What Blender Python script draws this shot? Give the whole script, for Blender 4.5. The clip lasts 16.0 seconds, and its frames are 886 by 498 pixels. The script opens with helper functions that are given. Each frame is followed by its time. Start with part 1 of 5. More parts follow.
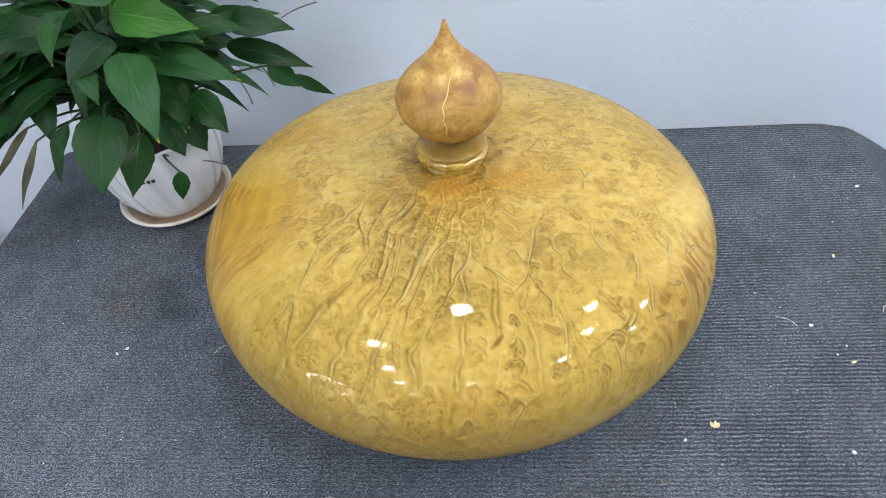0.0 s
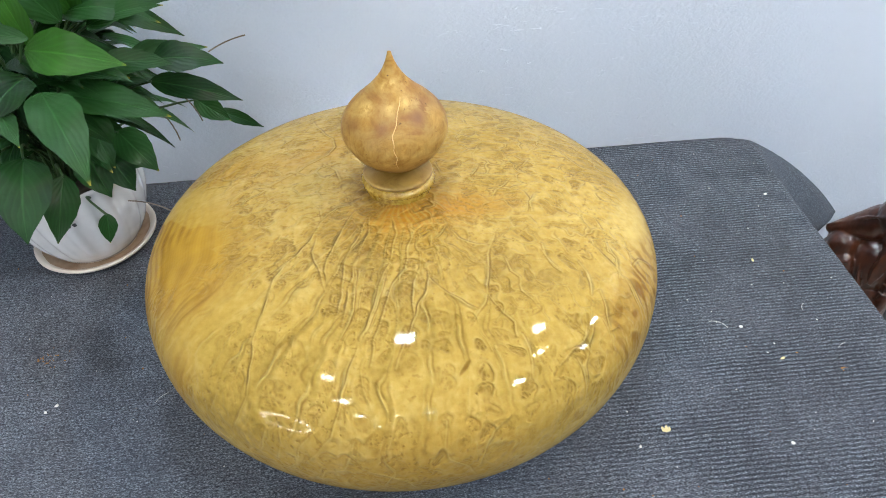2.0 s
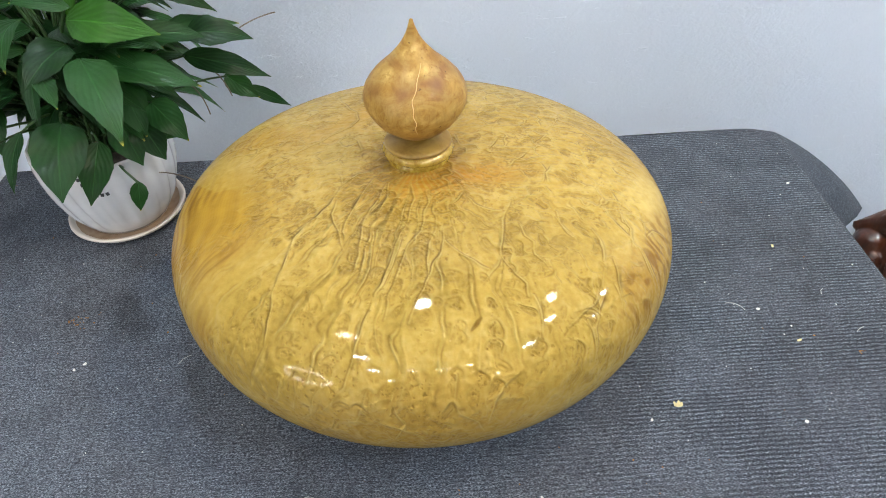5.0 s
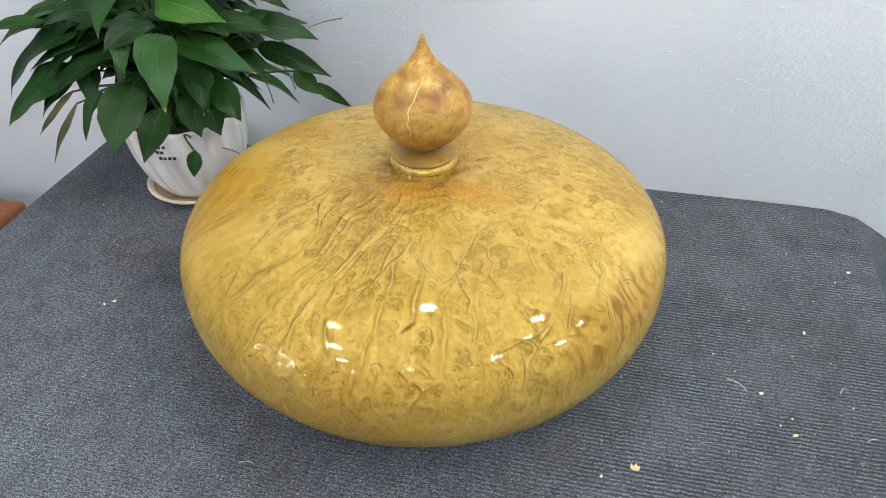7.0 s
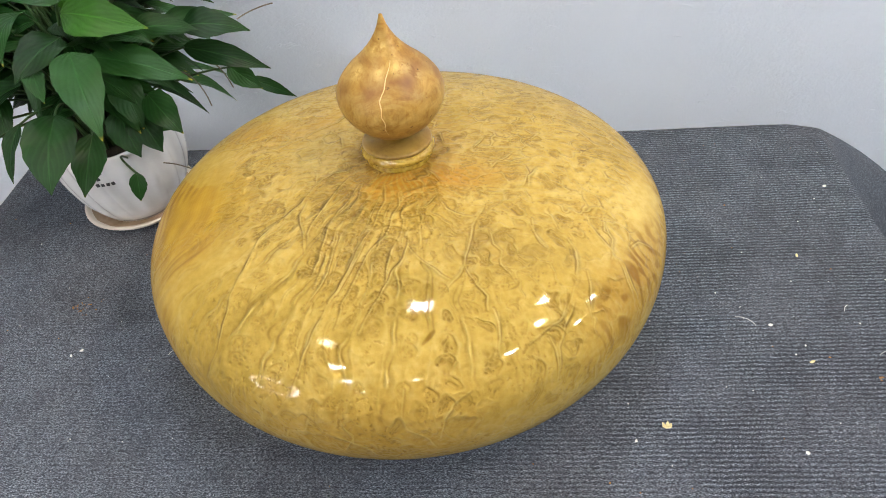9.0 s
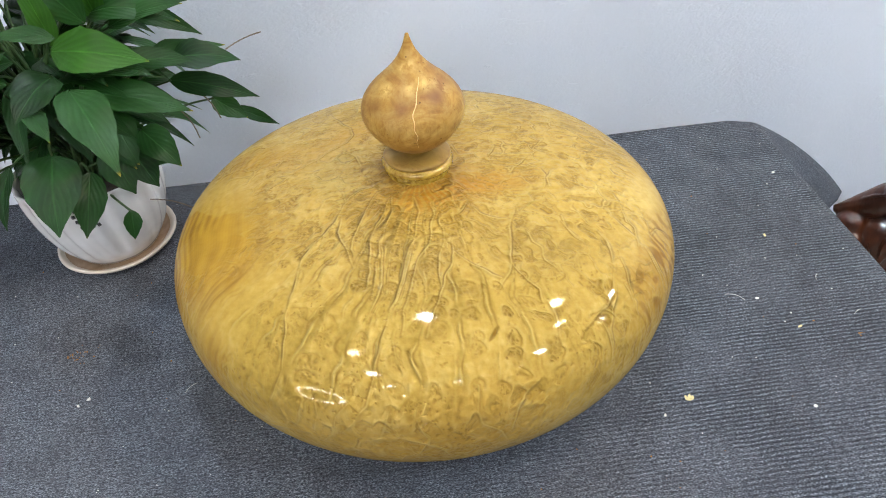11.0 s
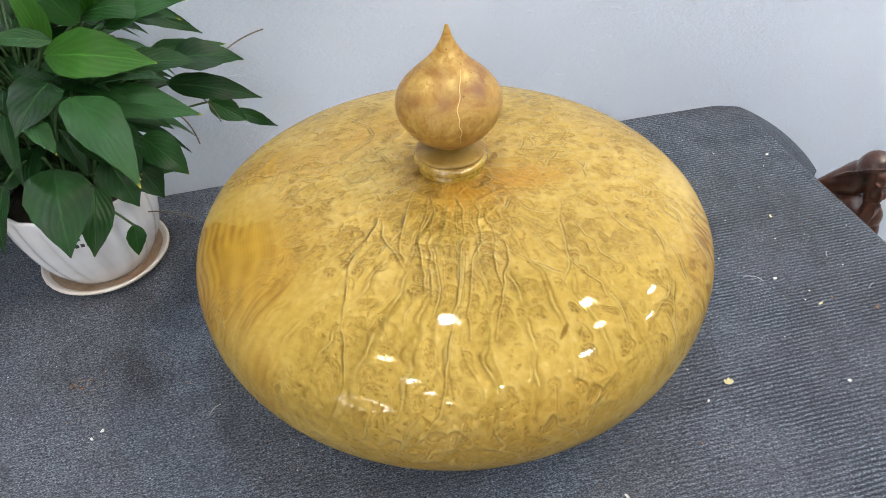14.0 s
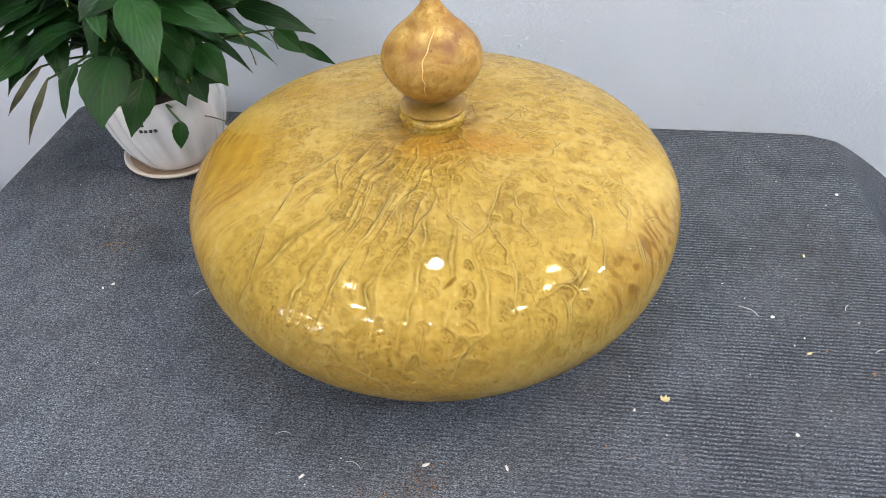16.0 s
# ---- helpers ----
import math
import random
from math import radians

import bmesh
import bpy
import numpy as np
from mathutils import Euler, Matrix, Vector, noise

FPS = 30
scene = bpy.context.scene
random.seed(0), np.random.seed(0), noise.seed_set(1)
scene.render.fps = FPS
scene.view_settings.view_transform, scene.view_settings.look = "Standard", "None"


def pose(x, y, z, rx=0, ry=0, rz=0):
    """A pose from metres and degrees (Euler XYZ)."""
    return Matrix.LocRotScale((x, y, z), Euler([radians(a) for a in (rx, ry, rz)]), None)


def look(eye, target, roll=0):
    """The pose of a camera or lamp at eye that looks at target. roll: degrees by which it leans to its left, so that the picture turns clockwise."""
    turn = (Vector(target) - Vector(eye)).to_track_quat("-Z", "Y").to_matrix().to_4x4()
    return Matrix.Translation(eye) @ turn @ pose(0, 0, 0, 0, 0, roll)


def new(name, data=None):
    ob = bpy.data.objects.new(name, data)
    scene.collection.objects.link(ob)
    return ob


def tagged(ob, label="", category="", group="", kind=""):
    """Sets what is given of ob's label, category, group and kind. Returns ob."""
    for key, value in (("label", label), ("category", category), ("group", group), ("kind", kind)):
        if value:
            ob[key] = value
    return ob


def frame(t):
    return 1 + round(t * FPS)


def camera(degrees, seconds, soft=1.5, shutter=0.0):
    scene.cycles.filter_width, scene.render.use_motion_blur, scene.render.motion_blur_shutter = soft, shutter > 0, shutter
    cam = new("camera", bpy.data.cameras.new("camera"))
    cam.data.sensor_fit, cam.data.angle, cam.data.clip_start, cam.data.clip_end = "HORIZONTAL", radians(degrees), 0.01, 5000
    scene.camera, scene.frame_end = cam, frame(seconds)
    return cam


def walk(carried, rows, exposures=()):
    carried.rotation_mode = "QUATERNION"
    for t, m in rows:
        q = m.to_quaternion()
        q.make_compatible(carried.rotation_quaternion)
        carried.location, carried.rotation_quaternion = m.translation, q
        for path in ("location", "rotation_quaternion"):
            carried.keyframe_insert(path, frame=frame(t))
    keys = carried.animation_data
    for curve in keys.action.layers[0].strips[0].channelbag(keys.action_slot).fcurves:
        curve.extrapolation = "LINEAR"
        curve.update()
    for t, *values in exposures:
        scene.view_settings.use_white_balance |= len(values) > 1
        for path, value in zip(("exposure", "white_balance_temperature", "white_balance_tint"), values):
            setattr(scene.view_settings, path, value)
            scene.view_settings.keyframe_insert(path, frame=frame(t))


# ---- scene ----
cam = camera(65.6, 16.0, soft=1.0)
PATH = [
    (0, (0.015, 0.05, 1.564), (-0.134, 1.465, 0.159), -5.7),
    (0.5, (-0.017, 0.044, 1.576), (-0.055, 1.484, 0.188), -3.4),
    (1, (-0.038, 0.052, 1.579), (0.042, 1.52, 0.223), -0.9),
    (1.5, (-0.043, 0.053, 1.57), (0.098, 1.523, 0.222), -0.1),
    (2, (-0.038, 0.053, 1.572), (0.078, 1.507, 0.203), -1.9),
    (2.5, (-0.025, 0.056, 1.564), (0.061, 1.49, 0.173), -3.4),
    (3, (-0.052, 0.049, 1.559), (0.006, 1.473, 0.155), -4.0),
    (3.5, (-0.071, 0.05, 1.557), (0.001, 1.475, 0.156), -3.2),
    (4, (-0.076, 0.042, 1.559), (0.03, 1.474, 0.166), -2.9),
    (4.2, (-0.079, 0.035, 1.555), (0.043, 1.471, 0.168), -3.1),
    (6.3, (0.135, -0.031, 1.54), (-0.14, 1.48, 0.259), -1.2),
    (6.5, (0.153, -0.031, 1.539), (-0.163, 1.476, 0.262), -1.2),
    (7, (0.173, -0.017, 1.532), (-0.182, 1.493, 0.269), -0.8),
    (7.5, (0.194, 0.011, 1.518), (-0.175, 1.511, 0.247), -3.0),
    (8, (0.195, 0.029, 1.519), (-0.154, 1.498, 0.207), -5.1),
    (8.5, (0.165, 0.034, 1.524), (-0.117, 1.479, 0.171), -6.2),
    (9, (0.092, 0.046, 1.537), (-0.079, 1.488, 0.161), -6.4),
    (9.2, (0.076, 0.042, 1.538), (-0.062, 1.488, 0.163), -6.0),
    (11.3, (-0.098, 0.009, 1.553), (0.059, 1.489, 0.218), -4.6),
    (11.5, (-0.118, 0.012, 1.551), (0.069, 1.488, 0.215), -4.9),
    (12, (-0.157, 0.022, 1.549), (0.096, 1.488, 0.212), -4.8),
    (12.5, (-0.196, 0.041, 1.554), (0.111, 1.5, 0.221), -4.2),
    (13, (-0.219, 0.05, 1.549), (0.114, 1.5, 0.212), -4.0),
    (13.5, (-0.22, 0.057, 1.547), (0.113, 1.501, 0.203), -3.4),
    (14, (-0.194, 0.057, 1.54), (0.098, 1.502, 0.188), -2.7),
    (14.5, (-0.151, 0.035, 1.544), (0.029, 1.501, 0.195), -1.7),
    (15, (-0.067, 0.016, 1.536), (-0.014, 1.501, 0.197), -0.5),
    (15.5, (0.024, -0.002, 1.534), (-0.033, 1.471, 0.182), -0.8),
    (16, (0.079, -0.028, 1.528), (-0.118, 1.421, 0.164), -1.9),
]
walk(cam, [(t, look(eye, target, roll)) for t, eye, target, roll in PATH],
     [(0.0, 0.0, 5950, 12), (1.5, 0.0, 5950, 11), (2.5, 0.0, 6250, 11), (4.0, 0.0, 6200, 11), (6.5, 0.0, 6550, 11), (9.0, 0.0, 6700, 13), (11.5, 0.0, 6350, 13), (14.0, 0.0, 6400, 13), (15.5, 0.0, 6550, 14), (16.0, 0.0, 6500, 14)])

# ---- light ----
world = bpy.data.worlds.new("world")
scene.world = world
world.use_nodes = True
world.node_tree.nodes["Background"].inputs[0].default_value = (0.55, 0.62, 0.72, 1)
world.node_tree.nodes["Background"].inputs[1].default_value = 0.05
WHITE_LAMP, WARM_LAMP, RING_LAMP = 210.0, 164.0, 70.0
CEILING = 2.9


# ---- materials ----
class Mat:
    """A node material on one Principled shader, with short helpers."""

    def __init__(self, name, colour=(0.5, 0.5, 0.5), rough=0.5, metal=0.0, **extra):
        self.m = bpy.data.materials.new(name)
        self.m.use_nodes = True
        self.nt = self.m.node_tree
        self.p = self.nt.nodes["Principled BSDF"]
        self.p.inputs["Base Color"].default_value = (*colour, 1)
        self.p.inputs["Roughness"].default_value = rough
        self.p.inputs["Metallic"].default_value = metal
        for key, value in extra.items():
            self.p.inputs[key.replace("_", " ")].default_value = value

    def node(self, kind, **props):
        n = self.nt.nodes.new(kind)
        for key, value in props.items():
            setattr(n, key, value)
        return n

    def link(self, a, b):
        self.nt.links.new(a, b)

    def coords(self, which="Object", scale=(1, 1, 1), rot=(0, 0, 0)):
        c = self.node("ShaderNodeTexCoord")
        m = self.node("ShaderNodeMapping")
        m.inputs["Scale"].default_value = scale
        m.inputs["Rotation"].default_value = rot
        self.link(c.outputs[which], m.inputs["Vector"])
        return m.outputs[0]

    def attr(self, name):
        return self.node("ShaderNodeAttribute", attribute_name=name).outputs["Fac"]

    def noise(self, vec, scale, detail=4, rough=0.55, distort=0.0):
        n = self.node("ShaderNodeTexNoise")
        n.inputs["Scale"].default_value = scale
        n.inputs["Detail"].default_value = detail
        n.inputs["Roughness"].default_value = rough
        n.inputs["Distortion"].default_value = distort
        self.link(vec, n.inputs["Vector"])
        return n.outputs["Fac"]

    def ramp(self, fac, stops):
        r = self.node("ShaderNodeValToRGB")
        e = r.color_ramp.elements
        while len(e) < len(stops):
            e.new(0.5)
        for el, (pos, col) in zip(e, stops):
            el.position = pos
            el.color = (*col, 1) if isinstance(col, tuple) else (col, col, col, 1)
        self.link(fac, r.inputs[0])
        return r.outputs[0]

    def mix(self, fac, a, b, blend="MIX"):
        n = self.node("ShaderNodeMix", data_type="RGBA", blend_type=blend)
        for sock, value in ((n.inputs[0], fac), (n.inputs[6], a), (n.inputs[7], b)):
            if isinstance(value, (int, float)):
                sock.default_value = value
            elif isinstance(value, tuple):
                sock.default_value = (*value, 1)
            else:
                self.link(value, sock)
        return n.outputs[2]

    def math(self, op, a, b=0.0):
        n = self.node("ShaderNodeMath", operation=op)
        for sock, value in zip(n.inputs, (a, b)):
            if isinstance(value, (int, float)):
                sock.default_value = value
            else:
                self.link(value, sock)
        return n.outputs[0]

    def bump(self, height, strength, distance, target="Normal"):
        b = self.node("ShaderNodeBump")
        b.inputs["Strength"].default_value = strength
        b.inputs["Distance"].default_value = distance
        self.link(height, b.inputs["Height"])
        self.link(b.outputs[0], self.p.inputs[target])
        return b

    def colour(self, out):
        self.link(out, self.p.inputs["Base Color"])


def mat_wall():
    k = Mat("white_plaster", rough=0.7)
    v = k.coords("Object")
    strokes = k.coords("Object", (1.0, 1.0, 1.9), (0, radians(7), 0))
    tone = k.noise(v, 1.6, 5)
    paint = k.ramp(tone, [(0.3, (0.635, 0.70, 0.80)), (0.7, (0.69, 0.75, 0.84))])
    dots = k.node("ShaderNodeTexVoronoi")
    dots.inputs["Scale"].default_value = 6.5
    k.link(v, dots.inputs["Vector"])
    k.colour(k.mix(k.ramp(dots.outputs["Distance"], [(0.012, 0.75), (0.018, 0.0)]), paint, (0.10, 0.10, 0.11)))
    zone = k.ramp(k.noise(v, 2.2, 3), [(0.36, 0.22), (0.60, 1.0)])
    fine = k.noise(strokes, 120, 4, 0.58, 0.25)
    coarse = k.noise(strokes, 30, 4, 0.6, 0.6)
    h = k.math("MULTIPLY", k.math("ADD", fine, k.math("MULTIPLY", coarse, 0.7)), zone)
    nick = k.ramp(k.noise(k.coords("Object", (1.0, 1.0, 3.4), (0, radians(-12), 0)), 26, 3, 0.6, 0.6), [(0.66, 0.0), (0.74, 1.0)])
    k.bump(k.math("ADD", h, k.math("MULTIPLY", nick, 0.55)), 1.0, 0.0021)
    return k.m


def mat_ceiling():
    k = Mat("ceiling_paint", rough=0.8)
    k.colour(k.ramp(k.noise(k.coords(), 2, 3), [(0.3, (0.74, 0.74, 0.74)), (0.7, (0.8, 0.8, 0.8))]))
    return k.m


def mat_floor():
    k = Mat("floor_tile", rough=0.3)
    v = k.coords()
    b = k.node("ShaderNodeTexBrick")
    b.offset = 0.0
    b.inputs["Scale"].default_value = 1.0
    b.inputs["Brick Width"].default_value = 0.6
    b.inputs["Row Height"].default_value = 0.6
    b.inputs["Mortar Size"].default_value = 0.003
    b.inputs["Color1"].default_value = (0.42, 0.40, 0.37, 1)
    b.inputs["Color2"].default_value = (0.46, 0.44, 0.41, 1)
    b.inputs["Mortar"].default_value = (0.2, 0.19, 0.18, 1)
    k.link(v, b.inputs["Vector"])
    k.colour(k.mix(k.noise(v, 5, 5), b.outputs[0], (0.35, 0.33, 0.3), "MULTIPLY"))
    return k.m


def mat_cloth():
    """Ribbed needle-felt: ribs run along x, heathered blue-grey fibres."""
    k = Mat("ribbed_grey_felt", rough=0.95, Specular_IOR_Level=0.2)
    v = k.coords("UV")
    wob = k.noise(v, 42, 4, 0.65)
    sep = k.node("ShaderNodeSeparateXYZ")
    k.link(v, sep.inputs[0])
    line = k.math("ADD", k.math("MULTIPLY", sep.outputs[1], 2 * math.pi / 0.0064), k.math("MULTIPLY", wob, 7.0))
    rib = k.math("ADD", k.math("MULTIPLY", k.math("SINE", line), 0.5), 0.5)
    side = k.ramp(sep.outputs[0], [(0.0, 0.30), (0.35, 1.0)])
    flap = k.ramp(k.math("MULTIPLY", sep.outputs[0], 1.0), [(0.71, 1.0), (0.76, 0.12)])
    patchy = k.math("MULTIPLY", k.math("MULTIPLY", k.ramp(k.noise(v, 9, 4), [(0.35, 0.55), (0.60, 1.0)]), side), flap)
    fibre = k.noise(k.coords("UV", (1, 2.2, 1)), 330, 5, 0.72)
    coarse = k.noise(k.coords("UV", (1, 2.4, 1)), 120, 4, 0.7)
    big = k.noise(v, 4.5, 5)
    base = k.ramp(fibre, [(0.37, (0.008, 0.011, 0.016)), (0.50, (0.142, 0.168, 0.208)), (0.64, (0.52, 0.58, 0.66))])
    base = k.mix(k.ramp(coarse, [(0.36, 0.75), (0.54, 0.0)]), base, (0.024, 0.027, 0.038))
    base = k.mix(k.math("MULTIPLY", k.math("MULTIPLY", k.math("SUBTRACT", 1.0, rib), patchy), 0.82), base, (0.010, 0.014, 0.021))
    base = k.mix(k.ramp(k.noise(v, 22, 4, 0.7), [(0.38, 0.30), (0.56, 0.0)]), base, (0.030, 0.032, 0.042))
    base = k.mix(k.ramp(big, [(0.38, 0.3), (0.66, 0.0)]), base, (0.050, 0.046, 0.052))
    # the flap is smooth felt; its shade, facing away, is put into this darker grey
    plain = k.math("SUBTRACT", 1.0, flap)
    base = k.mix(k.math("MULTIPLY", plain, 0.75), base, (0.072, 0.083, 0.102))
    k.colour(base)
    h = k.math("ADD", k.math("MULTIPLY", k.math("MULTIPLY", rib, patchy), 0.9), k.math("ADD", k.math("MULTIPLY", fibre, 0.7), k.math("MULTIPLY", coarse, 1.0)))
    k.bump(h, 1.0, 0.0027)
    return k.m


def mat_burl():
    """Lacquered burl: ochre ground, eyes, wrinkled veins, heartwood; a clear gloss coat over all."""
    k = Mat("lacquered_burl", rough=0.55, Specular_IOR_Level=0.1, Coat_Weight=0.55, Coat_Roughness=0.025, Coat_IOR=1.40)
    v = k.coords("Object")
    tone, vein, eye = k.attr("tone"), k.attr("vein"), k.attr("eye")
    heart, brown, stripe, orange = k.attr("heart"), k.attr("brown"), k.attr("stripe"), k.attr("orange")
    fine = k.noise(v, 190, 5, 0.62)
    mid_ = k.noise(v, 75, 3, 0.6, 1.4)
    t = k.math("ADD", tone, k.math("ADD", k.math("MULTIPLY", k.math("SUBTRACT", fine, 0.5), 0.36), k.math("MULTIPLY", k.math("SUBTRACT", mid_, 0.5), 0.12)))
    cell = k.node("ShaderNodeTexVoronoi")
    cell.inputs["Scale"].default_value = 210
    k.link(v, cell.inputs["Vector"])
    pips = k.math("MULTIPLY", k.ramp(cell.outputs["Distance"], [(0.16, 1.0), (0.38, 0.0)]), k.math("MULTIPLY", k.attr("lobe"), k.ramp(mid_, [(0.45, 0.0), (0.58, 1.0)])))
    c = k.ramp(t, [(0.06, (0.150, 0.084, 0.010)), (0.32, (0.280, 0.184, 0.028)), (0.60, (0.405, 0.270, 0.053)), (0.90, (0.51, 0.372, 0.108))])
    c = k.mix(k.math("MULTIPLY", heart, 0.95), c, k.mix(stripe, (0.400, 0.240, 0.028), (0.225, 0.110, 0.011)))
    c = k.mix(k.math("MULTIPLY", orange, 0.85), c, (0.37, 0.165, 0.009))
    c = k.mix(k.math("MULTIPLY", brown, 0.85), c, (0.175, 0.080, 0.005))
    c = k.mix(k.math("MULTIPLY", k.attr("rim"), 0.35), c, (0.47, 0.345, 0.110))
    c = k.mix(k.math("MULTIPLY", pips, 0.5), c, (0.170, 0.090, 0.008))
    c = k.mix(k.math("MULTIPLY", eye, 0.92), c, (0.190, 0.102, 0.008))
    # painted shade on the flanks of the vein ridges
    c = k.mix(k.math("MULTIPLY", k.attr("ridge_shade"), 0.88), c, (0.170, 0.092, 0.008))
    c = k.mix(k.math("MULTIPLY", vein, 0.68), c, (0.50, 0.37, 0.115))
    k.colour(c)
    h = k.math("SUBTRACT", k.attr("relief"), k.math("ADD", k.math("MULTIPLY", eye, 0.75), k.math("MULTIPLY", pips, 0.4)))
    k.bump(k.math("ADD", h, k.math("ADD", k.math("MULTIPLY", fine, 0.10), k.math("MULTIPLY", mid_, 0.22))), 1.0, 0.0029)
    k.bump(k.math("ADD", k.math("MULTIPLY", k.attr("relief"), 0.025), k.math("ADD", k.math("MULTIPLY", k.noise(v, 300, 3), 0.12), k.math("MULTIPLY", k.noise(v, 1100, 2), 0.055))), 0.20, 0.0012, "Coat Normal")
    return k.m


def mat_knob():
    k = Mat("lacquered_burl_knob", rough=0.5, Specular_IOR_Level=0.25, Coat_Weight=0.14, Coat_Roughness=0.25)
    v = k.coords("Object")
    n1 = k.noise(k.coords("Object", (1, 1, 1.7)), 20, 6, 0.62, 2.2)
    n2 = k.noise(v, 60, 4, 0.6)
    c = k.ramp(n1, [(0.32, (0.250, 0.118, 0.018)), (0.48, (0.385, 0.210, 0.040)), (0.64, (0.49, 0.315, 0.082))])
    spot = k.math("MULTIPLY", k.attr("spots"), k.ramp(k.noise(k.coords("Object", (1, 1, 0.6)), 110, 4, 0.6, 0.8), [(0.42, 0.1), (0.52, 1.0)]))
    c = k.mix(spot, c, (0.72, 0.51, 0.17))
    c = k.mix(k.math("MULTIPLY", k.attr("purple"), 0.80), c, (0.165, 0.064, 0.026))
    c = k.mix(k.ramp(n2, [(0.3, 0.25), (0.55, 0.0)]), c, (0.20, 0.09, 0.02))
    grain = k.noise(k.coords("Object", (1, 1, 0.35)), 210, 3, 0.6, 1.0)
    c = k.mix(k.ramp(grain, [(0.36, 0.18), (0.50, 0.0)]), c, (0.17, 0.075, 0.016))
    pin = k.noise(v, 130, 2, 0.5)
    c = k.mix(k.ramp(pin, [(0.25, 0.8), (0.30, 0.0)]), c, (0.06, 0.022, 0.008))
    k.colour(c)
    k.bump(n2, 0.15, 0.001)
    return k.m


def mat_collar():
    k = Mat("turned_wood", rough=0.5, Specular_IOR_Level=0.3, Coat_Weight=0.3, Coat_Roughness=0.2)
    v = k.coords("Object", (1, 1, 3))
    n = k.noise(v, 40, 5, 0.6, 0.5)
    k.colour(k.ramp(n, [(0.3, (0.21, 0.120, 0.020)), (0.55, (0.35, 0.218, 0.046)), (0.75, (0.43, 0.290, 0.075))]))
    k.bump(n, 0.3, 0.001)
    return k.m


def mat_glue():
    k = Mat("amber_lacquer_bead", rough=0.2, Coat_Weight=1.0, Coat_Roughness=0.05)
    n = k.noise(k.coords(), 120, 4, 0.6)
    k.colour(k.ramp(n, [(0.3, (0.24, 0.135, 0.010)), (0.6, (0.48, 0.325, 0.045))]))
    k.bump(n, 0.7, 0.003)
    return k.m


def mat_crack():
    k = Mat("pale_filled_crack", rough=0.35, Coat_Weight=0.6)
    k.colour(k.ramp(k.noise(k.coords(), 90, 3), [(0.3, (0.66, 0.42, 0.14)), (0.7, (0.85, 0.62, 0.28))]))
    return k.m


def mat_leaf(name, dark, light, back):
    k = Mat(name, rough=0.38, Specular_IOR_Level=0.2)
    uv = k.coords("UV")
    sep = k.node("ShaderNodeSeparateXYZ")
    k.link(uv, sep.inputs[0])
    u = k.math("ABSOLUTE", k.math("SUBTRACT", sep.outputs[0], 0.5))
    ph = k.math("ADD", k.math("SUBTRACT", k.math("MULTIPLY", sep.outputs[1], 34.0), k.math("MULTIPLY", u, 44.0)), k.math("MULTIPLY", k.noise(k.coords("Object"), 30, 2), 5.0))
    ribs = k.math("ADD", k.math("MULTIPLY", k.math("SINE", ph), 0.5), 0.5)
    mid = k.ramp(u, [(0.0, 1.0), (0.035, 0.0)])
    v = k.coords("Object")
    rnd = k.node("ShaderNodeObjectInfo").outputs["Random"]
    tone = k.math("ADD", k.math("MULTIPLY", k.noise(v, 28, 4), 0.6), k.math("MULTIPLY", rnd, 0.4))
    c = k.ramp(tone, [(0.25, dark), (0.75, light)])
    c = k.mix(k.math("MULTIPLY", k.math("POWER", ribs, 4.0), 0.18), c, tuple(min(1, x * 1.7) for x in light))
    c = k.mix(k.math("MULTIPLY", mid, 0.6), c, tuple(min(1, x * 1.9) for x in light))
    tip = k.ramp(sep.outputs[1], [(0.955, 0.0), (0.99, 1.0)])
    c = k.mix(k.math("MULTIPLY", tip, k.ramp(rnd, [(0.45, 0.0), (0.6, 0.8)])), c, (0.42, 0.36, 0.03))
    k.colour(c)
    h = k.math("ADD", k.math("MULTIPLY", ribs, 0.30), k.math("MULTIPLY", mid, -0.8))
    k.bump(k.math("ADD", h, k.math("MULTIPLY", k.noise(v, 90, 3), 0.8)), 0.4, 0.0022)
    tr = k.node("ShaderNodeBsdfTranslucent")
    tr.inputs[0].default_value = (*back, 1)
    mx = k.node("ShaderNodeMixShader")
    mx.inputs[0].default_value = 0.14
    k.link(k.p.outputs[0], mx.inputs[1])
    k.link(tr.outputs[0], mx.inputs[2])
    k.link(mx.outputs[0], k.nt.nodes["Material Output"].inputs[0])
    return k.m


def mat_simple(name, a, b, scale, rough, bump=0.2, dist=0.001, stretch=(1, 1, 1), **extra):
    k = Mat(name, rough=rough, **extra)
    n = k.noise(k.coords("Object", stretch), scale, 5, 0.6, 0.4)
    k.colour(k.ramp(n, [(0.3, a), (0.7, b)]))
    k.bump(n, bump, dist)
    return k.m


def mat_lamp(name, colour, strength):
    k = Mat(name, colour=(0.8, 0.8, 0.8), rough=0.4)
    k.p.inputs["Emission Color"].default_value = (*colour, 1)
    k.p.inputs["Emission Strength"].default_value = strength
    return k.m


